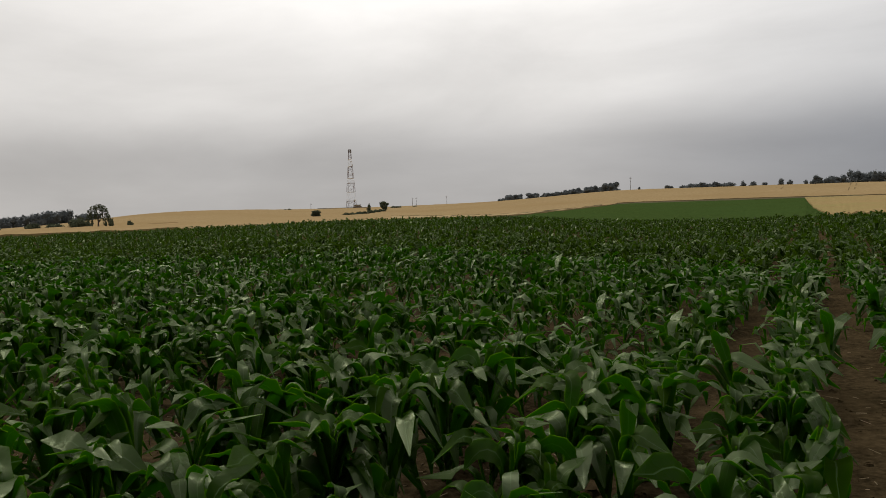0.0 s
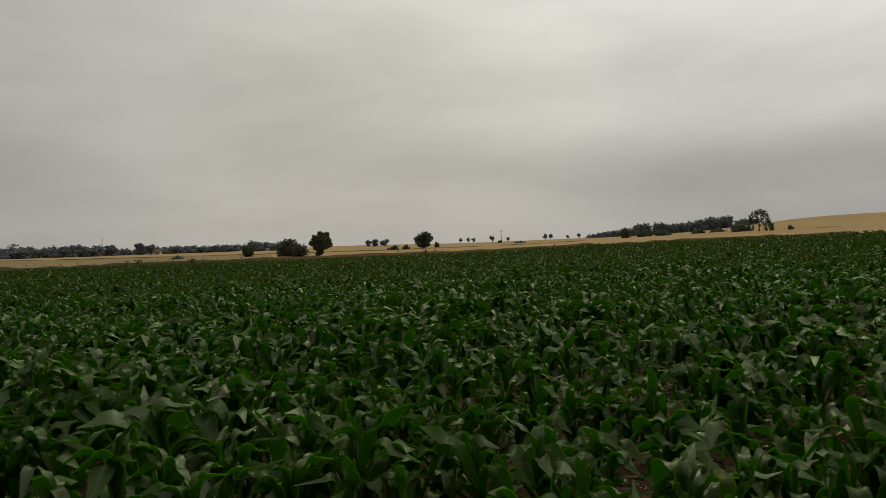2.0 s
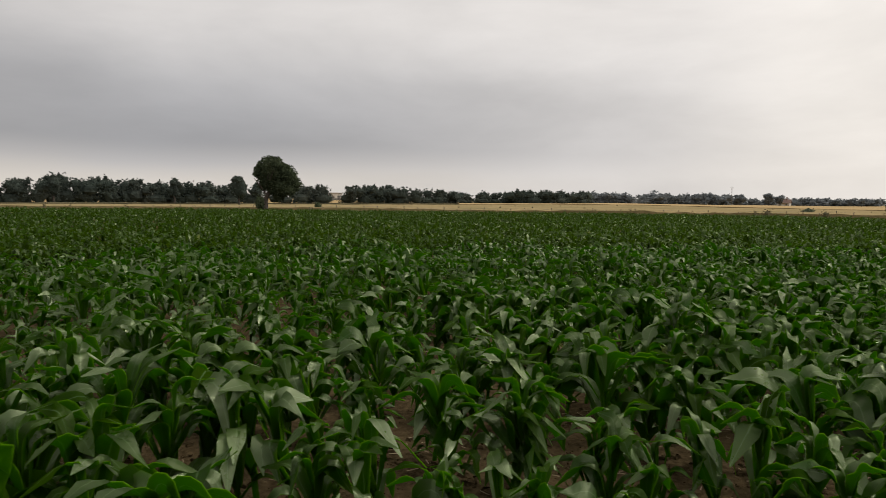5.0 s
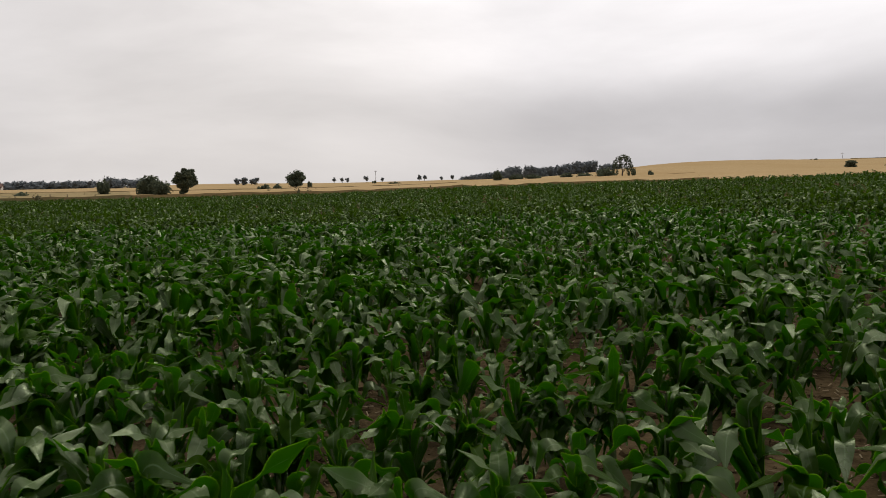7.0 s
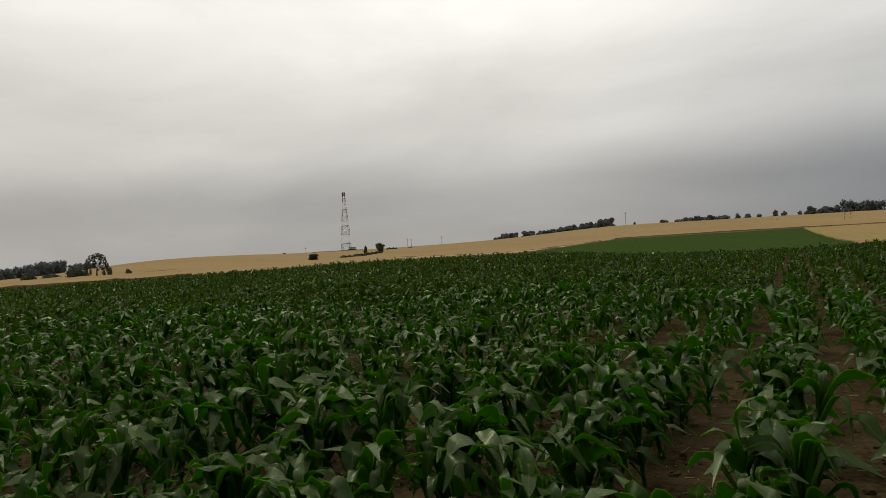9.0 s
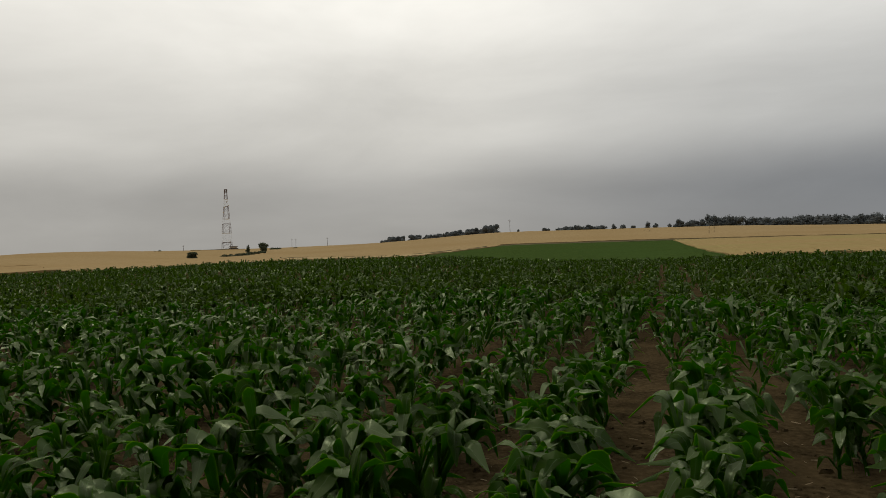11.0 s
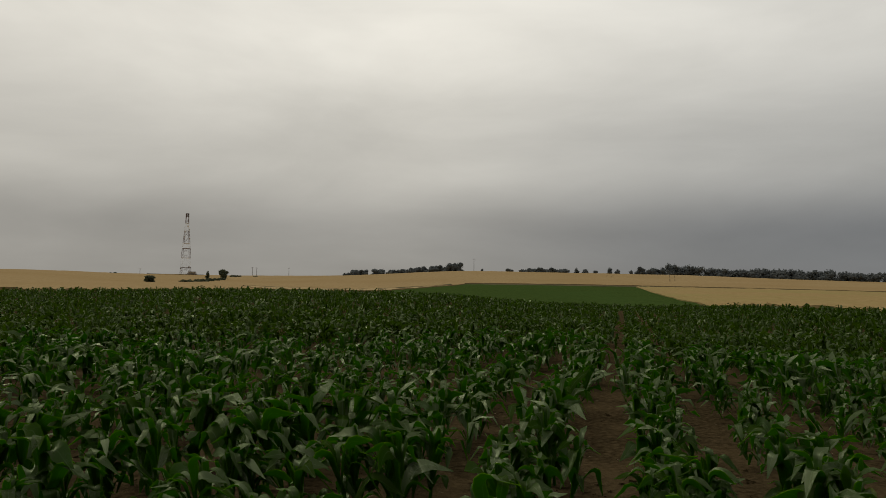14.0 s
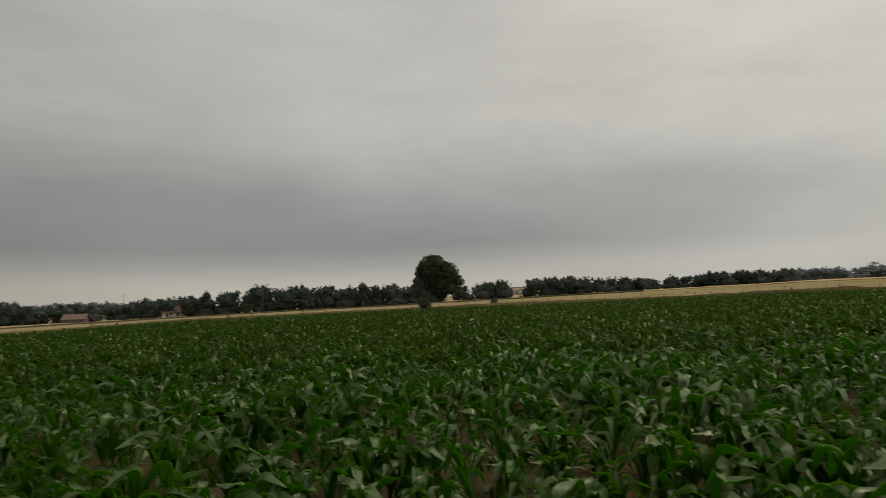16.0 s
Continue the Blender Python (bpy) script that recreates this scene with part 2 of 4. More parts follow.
STEEL = material("weathered_steel", (0.20, 0.20, 0.20), (0.32, 0.31, 0.30), 3.0, 0.6, 0.0, 1, (0.20, 0.13, 0.09), 0.6, 0.4, 0, 0, 0.4)
POST = material("weathered_post", (0.080, 0.065, 0.050), (0.160, 0.132, 0.105), 12.0, 0.9, 0.4, 30.0)
ROOF = material("red_roof", (0.110, 0.064, 0.050), (0.170, 0.098, 0.074), 3.0, 0.85, 0.2, 10.0, (0.11, 0.08, 0.066), 0.4)
PLASTER = material("plaster", (0.50, 0.47, 0.42), (0.66, 0.63, 0.57), 2.0, 0.9, 0.1, 20.0, (0.40, 0.36, 0.31), 0.3)
BRICK = material("brick_wall", (0.120, 0.068, 0.050), (0.200, 0.110, 0.080), 2.5, 0.9, 0.2, 15.0, (0.13, 0.085, 0.065), 0.3)
PANE = material("window_pane", (0.03, 0.035, 0.04), (0.06, 0.065, 0.07), 1.0, 0.15, 0.0, 1.0)
MAST_RED = material("faded_red_steel", (0.17, 0.105, 0.10), (0.24, 0.155, 0.145), 2.0, 0.6, 0.0, 1.0, (0.13, 0.10, 0.095), 0.5)
MAST_WHITE = material("faded_white_steel", (0.78, 0.78, 0.78), (0.88, 0.88, 0.88), 2.0, 0.6, 0.0, 1.0, (0.70, 0.69, 0.68), 0.5)


def blade_material(name, tints, wax, rough, sheer, glow):
    """A face of a maize blade: green between two tints, waxy, with a pale midrib, fine veins along the blade and light shining through."""
    m = bpy.data.materials.new(name)
    m.use_nodes = True
    n, l = m.node_tree.nodes, m.node_tree.links
    n.clear()

    def math_node(operation, a, b=None):
        k = n.new("ShaderNodeMath")
        k.operation = operation
        for i, v in enumerate((a, b)):
            if isinstance(v, (int, float)):
                k.inputs[i].default_value = v
            elif v is not None:
                l.new(v, k.inputs[i])
        return k.outputs[0]

    def mixed(factor, a, b):
        k = n.new("ShaderNodeMix")
        k.data_type = "RGBA"
        l.new(factor, k.inputs["Factor"])
        for socket, v in (("A", a), ("B", b)):
            if isinstance(v, tuple):
                k.inputs[socket].default_value = (*v, 1)
            else:
                l.new(v, k.inputs[socket])
        return k.outputs["Result"]

    def spread(value, lo, hi, a=0.0, b=1.0):
        k = n.new("ShaderNodeMapRange")
        for key, v in (("From Min", lo), ("From Max", hi), ("To Min", a), ("To Max", b)):
            k.inputs[key].default_value = v
        l.new(value, k.inputs["Value"])
        return k.outputs["Result"]

    tc, oi, gi = n.new("ShaderNodeTexCoord"), n.new("ShaderNodeObjectInfo"), n.new("ShaderNodeNewGeometry")
    chance = math_node("FRACT", math_node("ADD", oi.outputs["Random"], gi.outputs["Random Per Island"]))
    uv = n.new("ShaderNodeSeparateXYZ")
    l.new(tc.outputs["UV"], uv.inputs[0])
    off = math_node("ABSOLUTE", math_node("SUBTRACT", uv.outputs["X"], 0.5))
    rib = spread(off, 0.05, 0.015)
    patches = n.new("ShaderNodeTexNoise")
    patches.inputs["Scale"].default_value, patches.inputs["Detail"].default_value = 9.0, 4.0
    l.new(tc.outputs["Object"], patches.inputs["Vector"])
    green = mixed(spread(chance, 0.0, 1.0), *tints)
    green = mixed(spread(patches.outputs["Fac"], 0.42, 0.75, 0.0, 0.55), green, (0.026, 0.060, 0.001))
    green = mixed(math_node("MULTIPLY", rib, 0.6), green, (0.115, 0.190, 0.070))
    old = math_node("GREATER_THAN", chance, 0.996)
    green = mixed(math_node("MULTIPLY", old, 0.35), green, (0.150, 0.150, 0.030))
    veins = n.new("ShaderNodeTexWave")
    veins.inputs["Scale"].default_value, veins.inputs["Distortion"].default_value = 11.0, 0.6
    l.new(tc.outputs["UV"], veins.inputs["Vector"])
    bump = n.new("ShaderNodeBump")
    bump.inputs["Strength"].default_value, bump.inputs["Distance"].default_value = 0.28, 0.004
    l.new(math_node("ADD", veins.outputs["Fac"], patches.outputs["Fac"]), bump.inputs["Height"])
    p = n.new("ShaderNodeBsdfPrincipled")
    l.new(green, p.inputs["Base Color"])
    p.inputs["Roughness"].default_value, p.inputs["Specular IOR Level"].default_value = 0.8, 0.0
    l.new(bump.outputs["Normal"], p.inputs["Normal"])
    sheen = n.new("ShaderNodeBsdfGlossy")
    sheen.inputs["Color"].default_value = (0.88, 1.0, 0.64, 1)
    l.new(spread(patches.outputs["Fac"], 0.3, 0.7, *rough), sheen.inputs["Roughness"])
    l.new(bump.outputs["Normal"], sheen.inputs["Normal"])
    waxy = math_node("FRACT", math_node("MULTIPLY", chance, 7.3))
    coat = n.new("ShaderNodeMixShader")
    l.new(spread(waxy, 0.0, 1.0, *wax), coat.inputs["Fac"])
    l.new(p.outputs[0], coat.inputs[1])
    l.new(sheen.outputs[0], coat.inputs[2])
    t = n.new("ShaderNodeBsdfTranslucent")
    t.inputs["Color"].default_value = (*glow, 1)
    ms = n.new("ShaderNodeMixShader")
    ms.inputs["Fac"].default_value = sheer
    l.new(coat.outputs[0], ms.inputs[1])
    l.new(t.outputs[0], ms.inputs[2])
    l.new(ms.outputs[0], n.new("ShaderNodeOutputMaterial").inputs["Surface"])
    return m


LEAF = blade_material("maize_leaf", ((0.0058, 0.023, 0.0002), (0.019, 0.047, 0.0004)), (0.0, 0.145), (0.24, 0.38), 0.30, (0.200, 0.50, 0.008))
LEAF_UNDER = blade_material("maize_leaf_underside", ((0.0075, 0.027, 0.0002), (0.020, 0.050, 0.0004)), (0.002, 0.016), (0.40, 0.55), 0.46, (0.200, 0.50, 0.008))
LEAF_FAR = blade_material("far_maize_leaf", ((0.0056, 0.021, 0.0002), (0.018, 0.043, 0.0004)), (0.0, 0.075), (0.24, 0.38), 0.20, (0.08, 0.17, 0.003))

# ---------------------------------------------------------------- terrain
EYE = 1.30          # camera height over the soil
CANOPY = 0.47       # maize canopy over the soil
ROW_AZ = -26.8      # heading of the maize rows, degrees left of +y
ROW_GAP = 0.75
ROW_SHIFT = 0.572    # sideways place of the first row

# The land by bearing (degrees left of +y): field crest, mid slope and hill line,
# each as a distance and the angle at which it stands over the eye.
BEARING = [-180, -90, -60, -44, -37, -30, -22, -13.5, -4.6, 4, 11, 17, 22, 25, 29, 34, 47, 56, 66, 82, 95, 108, 127, 141, 180]
CREST_R = [60, 40, 34, 34, 34, 40, 55, 50, 46, 46, 46, 48, 52, 56, 60, 64, 75, 80, 85, 92, 98, 101, 101, 92, 60]
CREST_E = [-.9, -1.0, -1.1, -.87, -.5, -.2, -.46, -.26, .38, .44, .40, .2, .15, .1, .05, -.1, -.43, -.55, -.6, -.65, -.78, -.8, -.9, -1.25, -.9]
SLOPE_R = [250, 250, 250, 260, 270, 281, 281, 281, 250, 300, 300, 260, 220, 200, 200, 220, 260, 260, 260, 300, 300, 300, 300, 280, 250]
SLOPE_E = [-0.3, 0.3, 0.5, 0.64, 0.78, 0.86, 0.93, 0.94, 0.42, 0.6, 0.68, 0.58, 0.5, 0.46, 0.38, 0.2, -0.05, -0.1, -0.1, 0, -0.2, -0.42, -0.65, -0.85, -0.3]
HILL_R = [600, 450, 450, 450, 450, 450, 440, 420, 450, 600, 600, 500, 420, 450, 500, 600, 700, 600, 700, 800, 800, 800, 800, 800, 600]
HILL_E = [0, 1.2, 1.2, 1.33, 1.58, 1.88, 1.98, 2.08, 1.5, 1.33, 1.32, 1.46, 1.36, 0.98, 0.53, 0.38, 0.23, 0.33, 0.15, 0.1, 0.05, 0, -0.1, -0.2, 0]

_grid = np.arange(-180.0, 181.0, 1.0)
_kern = np.exp(-0.5 * (np.arange(-5, 6) / 1.6) ** 2)
_kern /= _kern.sum()


def by_bearing(values):
    line = np.interp(_grid, BEARING, values)
    return np.convolve(np.pad(line, 5, mode="edge"), _kern, mode="valid")


_crest_r, _crest_e = by_bearing(CREST_R), by_bearing(CREST_E)
_slope_r, _slope_e = by_bearing(SLOPE_R), by_bearing(SLOPE_E)
_hill_r, _hill_e = by_bearing(HILL_R), by_bearing(HILL_E)


def at_bearing(line, az):
    return np.interp(az, _grid, line)


def _raw_height(az, r):
    rc, rg, rh = (at_bearing(v, az) for v in (_crest_r, _slope_r, _hill_r))
    ec, eg, eh = (np.tan(np.radians(at_bearing(v, az))) for v in (_crest_e, _slope_e, _hill_e))
    zc = EYE + rc * ec - CANOPY
    zd = EYE + 1.5 * rc * np.minimum(ec, eg) - CANOPY - 0.55
    zg = EYE + rg * eg - 0.8
    zh = EYE + rh * eh - 0.8
    knots = [(0 * r, 0 * r), (0 * r + 3, 0 * r), (rc, zc), (1.5 * rc, zd), (rg, zg), (rh, zh), (1.15 * rh, zh + 0.4), (1.5 * rh, zh - 7), (2.2 * rh, zh - 12), (0 * r + 6000, zh * 0 - 12)]
    out = np.zeros_like(r)
    for (r0, z0), (r1, z1) in zip(knots, knots[1:]):
        f = (r - r0) / np.maximum(r1 - r0, 1e-6)
        inside = (r >= r0) & (r < r1)
        out = np.where(inside, z0 + (z1 - z0) * f, out)
    return np.where(r >= 6000, -12, out)


def height(x, y):
    """Height of the soil, for numbers or arrays."""
    x, y = np.asarray(x, float), np.asarray(y, float)
    az, r = np.degrees(np.arctan2(-x, y)), np.hypot(x, y)
    z = sum(_raw_height(az, r * k) for k in (0.94, 0.97, 1.0, 1.03, 1.06)) / 5
    near = np.clip((r - 2) / 20, 0, 1)
    bump = 0.05 * np.sin(0.21 * x + 1.0) * np.cos(0.17 * y + 0.4)
    return z + bump * near


def polar(az, r):
    return -r * math.sin(radians(az)), r * math.cos(radians(az))


def on_ground(az, r, sink=0.0):
    x, y = polar(az, r)
    return x, y, float(height(x, y)) - sink

# ---------------------------------------------------------------- builders
rng = np.random.default_rng(7)


def mesh_of(name, verts, faces, mat, smooth=False):
    me = bpy.data.meshes.new(name)
    me.from_pydata([tuple(map(float, v)) for v in verts], [], [tuple(map(int, f)) for f in faces])
    me.materials.append(mat)
    if smooth:
        me.polygons.foreach_set("use_smooth", [True] * len(me.polygons))
    me.update()
    return me


def big_mesh(name, verts, quads, mat, smooth=True, uv=None, second=None, which=None):
    """A mesh from arrays: verts (n, 3), quads (m, 4), and where given a place on the blade for each vert and a second material for the faces in which."""
    me = bpy.data.meshes.new(name)
    me.vertices.add(len(verts))
    me.vertices.foreach_set("co", np.ascontiguousarray(verts, dtype=np.float32).ravel())
    k = quads.shape[1]
    me.loops.add(quads.size)
    me.loops.foreach_set("vertex_index", np.ascontiguousarray(quads, dtype=np.int32).ravel())
    me.polygons.add(len(quads))
    me.polygons.foreach_set("loop_start", np.arange(0, quads.size, k, dtype=np.int32))
    me.polygons.foreach_set("use_smooth", np.full(len(quads), smooth))
    me.materials.append(mat)
    if second is not None:
        me.materials.append(second)
        me.polygons.foreach_set("material_index", np.ascontiguousarray(which, dtype=np.int32))
    if uv is not None:
        me.uv_layers.new(name="blade").data.foreach_set("uv", np.ascontiguousarray(uv[quads.ravel()], dtype=np.float32).ravel())
    me.update(calc_edges=True)
    me.validate()
    return me


def put(name, me, parent=None, label="", at=None):
    ob = new(name, me)
    if at is not None:
        ob.matrix_basis = at
    if parent is not None:
        ob.parent = parent
    if label:
        ob["label"] = label
    return ob


def thing(name, at, label, category, group=""):
    ob = new(name)
    ob.empty_display_size = 0.2
    ob.matrix_basis = at
    return tagged(ob, label, category, group)


def tube(points, radii, sides=6):
    """Verts and quads of a tapered tube along points."""
    points = [Vector(p) for p in points]
    vs, fs = [], []
    for i, (p, r) in enumerate(zip(points, radii)):
        d = (points[min(i + 1, len(points) - 1)] - points[max(i - 1, 0)]).normalized()
        a = d.orthogonal().normalized()
        b = d.cross(a)
        for k in range(sides):
            w = 2 * math.pi * k / sides
            vs.append(p + (a * math.cos(w) + b * math.sin(w)) * r)
    for i in range(len(points) - 1):
        for k in range(sides):
            k2 = (k + 1) % sides
            fs.append((i * sides + k, i * sides + k2, (i + 1) * sides + k2, (i + 1) * sides + k))
    fs.append(tuple(range((len(points) - 1) * sides, len(points) * sides)))
    fs.append(tuple(reversed(range(sides))))
    return vs, fs


def merge(pieces):
    vs, fs = [], []
    for v, f in pieces:
        o = len(vs)
        vs.extend(v)
        fs.extend(tuple(i + o for i in q) for q in f)
    return vs, fs


def block(x0, y0, z0, x1, y1, z1):
    v = [(x, y, z) for z in (z0, z1) for x, y in ((x0, y0), (x1, y0), (x1, y1), (x0, y1))]
    return v, [(3, 2, 1, 0), (4, 5, 6, 7), (0, 1, 5, 4), (1, 2, 6, 5), (2, 3, 7, 6), (3, 0, 4, 7)]


# ---------------------------------------------------------------- ground and fields
def polar_sheet(az, rad, lift=0.0, rough=0.0, seed=3):
    """Verts and quads of a sheet laid on the land over a grid of bearings and distances (rad may differ per bearing)."""
    az = np.asarray(az, float)
    rad = np.asarray(rad, float)
    if rad.ndim == 1:
        rad = np.tile(rad, (len(az), 1))
    a = np.radians(az)[:, None]
    x, y = -rad * np.sin(a), rad * np.cos(a)
    z = height(x, y) + lift
    if rough:
        z = z + np.random.default_rng(seed).normal(0, rough, z.shape)
    verts = np.stack([x, y, z], -1).reshape(-1, 3)
    n, m = rad.shape
    i, j = np.meshgrid(np.arange(n - 1), np.arange(m - 1), indexing="ij")
    k = i * m + j
    quads = np.stack([k, k + 1, k + m + 1, k + m], -1).reshape(-1, 4)
    return verts, quads


def field_slab(az, inner, outer, steps, tall, mat, name, label, category):
    """A standing crop: a slab over the land between two lines of distance, with an uneven top and upright edges."""
    az = np.asarray(az, float)
    w = np.linspace(0, 1, steps) ** 1.5
    inner, outer = np.asarray(inner, float)[:, None], np.asarray(outer, float)[:, None]
    rad = inner + (outer - inner) * w
    top, quads = polar_sheet(az, rad, tall, 0.05)
    n, m = rad.shape
    edge = np.concatenate([np.arange(n) * m, (n - 1) * m + np.arange(1, m), (np.arange(n - 1)[::-1]) * m + m - 1, np.arange(m - 1)[::-1][:-1]])
    rim = top[edge]
    foot = rim - (0, 0, tall + 0.3)
    e1 = len(top) + np.arange(len(edge))
    e2 = e1 + len(edge)
    sides = np.stack([e1, np.roll(e1, -1), np.roll(e2, -1), e2], -1)
    me = big_mesh(name, np.concatenate([top, rim, foot]), np.concatenate([quads, sides]), mat)
    ob = new(name, me)
    return tagged(ob, label, category, kind="structure")


def edge_line(az):
    """How far the maize reaches, by bearing."""
    return at_bearing(_crest_r, az) * np.interp(az, [-50, 20, 34, 60], [1.25, 1.25, 1.12, 1.02])


full = np.arange(-180, 180.01, 1.5)
rings = np.concatenate([[0.02], np.geomspace(0.6, 5900, 110)])
gv, gq = polar_sheet(full, rings)
ground = tagged(new("ground", big_mesh("ground", gv, gq, SOIL)), "bare brown soil of the rolling farmland", "ground", kind="structure")

# grass margin beyond the maize, and ripe wheat up to the hills
west = np.arange(20, 180.1, 1.0)
field_slab(west, edge_line(west) + 1.5, edge_line(west) + 5.0, 4, 0.25, GRASS, "grass_margin", "strip of rough dry grass along the maize", "grass")
for span, crop, name, label in ((np.arange(62, 180.1, 1.0), WHEAT_WEEDY, "wheat_field_1", "pale weedy wheat field beyond the maize"), (np.arange(20, 62.1, 1.0), WHEAT, "wheat_field_6", "ripe golden wheat field beyond the maize")):
    field_slab(span, edge_line(span) + 5.5, at_bearing(_slope_r, span) * np.where(span < 38, 0.985, 0.92), 26, 0.75, crop, name, label, "field")
field_slab(west, at_bearing(_slope_r, west) * 0.985, at_bearing(_hill_r, west) * 1.3, 26, 0.75, WHEAT, "wheat_field_2", "ripe golden wheat on the far flat land", "field")
field_slab(np.arange(94, 180.1, 1.0), at_bearing(_slope_r, np.arange(94, 180.1, 1.0)) * 0.93, at_bearing(_slope_r, np.arange(94, 180.1, 1.0)) * 0.955, 4, 1.15, SCRUB, "scrub_strip", "low dark scrub along a field track", "scrub")
bank = np.arange(-60, -12.9, 0.5)
field_slab(bank, at_bearing(_slope_r, bank) * 0.988, at_bearing(_slope_r, bank) * 1.031, 4, 0.55, SCRUB, "grass_bank", "low weedy bank between the sloping wheat fields", "grass")
berm = np.arange(5.8, 9.71, 0.3)
field_slab(berm, 574 + 0 * berm, 588 + 0 * berm, 4, 1.0, SCRUB, "grass_berm", "low weedy bank round the foot of the mast", "grass")
north = np.arange(-13.5, 20.1, 0.5)
left_edge = np.interp(north, [-13.5, -8.6, -4.6, 0, 20], [282, 190, 105, 88, 66])
field_slab(north, left_edge, at_bearing(_hill_r, north) * 1.3, 40, 0.75, WHEAT, "wheat_field_3", "ripe golden wheat on the hillside under the mast", "field")
top = np.arange(-60, -13.4, 0.5)
field_slab(top, at_bearing(_slope_r, top) * 1.035, at_bearing(_hill_r, top) * 1.3, 30, 0.75, WHEAT, "wheat_field_4", "ripe golden wheat on the upper hillside", "field")
right = np.concatenate([np.arange(-60, -29.9, 0.5), np.arange(-29.8, -26.45, 0.1)])
field_slab(right, np.interp(right, [-60, -44, -33, -29, -28.2, -27.5, -27, -26.7, -26.5], [44, 44, 48, 54, 62, 88, 110, 170, 275]), at_bearing(_slope_r, right) * 0.985, 24, 0.75, WHEAT_LOW, "wheat_field_5", "ripe golden wheat on the lower hillside", "field")
strip = np.arange(-12.4, 4.1, 0.4)
strip_in = np.interp(strip, [-13.5, -8.6, -4.6, 0, 20], [282, 190, 105, 88, 66]) + 0.5
strip_out = strip_in * np.interp(strip, [-12.4, -8, -3, 4], [1.01, 1.16, 1.6, 1.9])
field_slab(strip, strip_in, strip_out, 8, 0.84, WHEAT_PALE, "wheat_field_7", "pale strip of ripe wheat beside the far maize", "field")
field_slab(strip, strip_out, strip_out * 1.05, 3, 0.88, SCRUB, "grass_baulk", "thin weedy baulk between two strips of wheat", "grass")
green = np.concatenate([np.arange(-28.2, -26.2, 0.1), np.arange(-26.1, -3.9, 0.4)])
g_in = edge_line(green) * 1.02
g_out = np.interp(green, [-28.2, -27.5, -27, -26.7, -26.5, -26.3, -13.5, -8.6, -4.6, -3.9], [61, 87, 109, 169, 272, 276, 278, 186, 102, 92])
field_slab(green, g_in, np.maximum(g_out, g_in + 2), 24, 0.6, BEETS, "far_maize_field", "dark green maize continuing up the far slope", "field")


# wheel tracks through the upper wheat
for az, r0, r1 in ((-29.2, 330, 425), (-29.55, 330, 425), (-24.6, 370, 400), (-25.0, 370, 400)):
    tv, tq = polar_sheet([az, az + 0.06], np.linspace(r0, r1, 12), 0.79)
    drift = (np.hypot(tv[:, 0], tv[:, 1]) - r0) / (r1 - r0)
    tv[:, 0] += 1.6 * drift
    tagged(new("wheel_track", big_mesh("wheel_track", tv, tq, STRAW_EDGE, smooth=False)), "narrow wheel track pressed through the ripe wheat", "track", kind="structure")


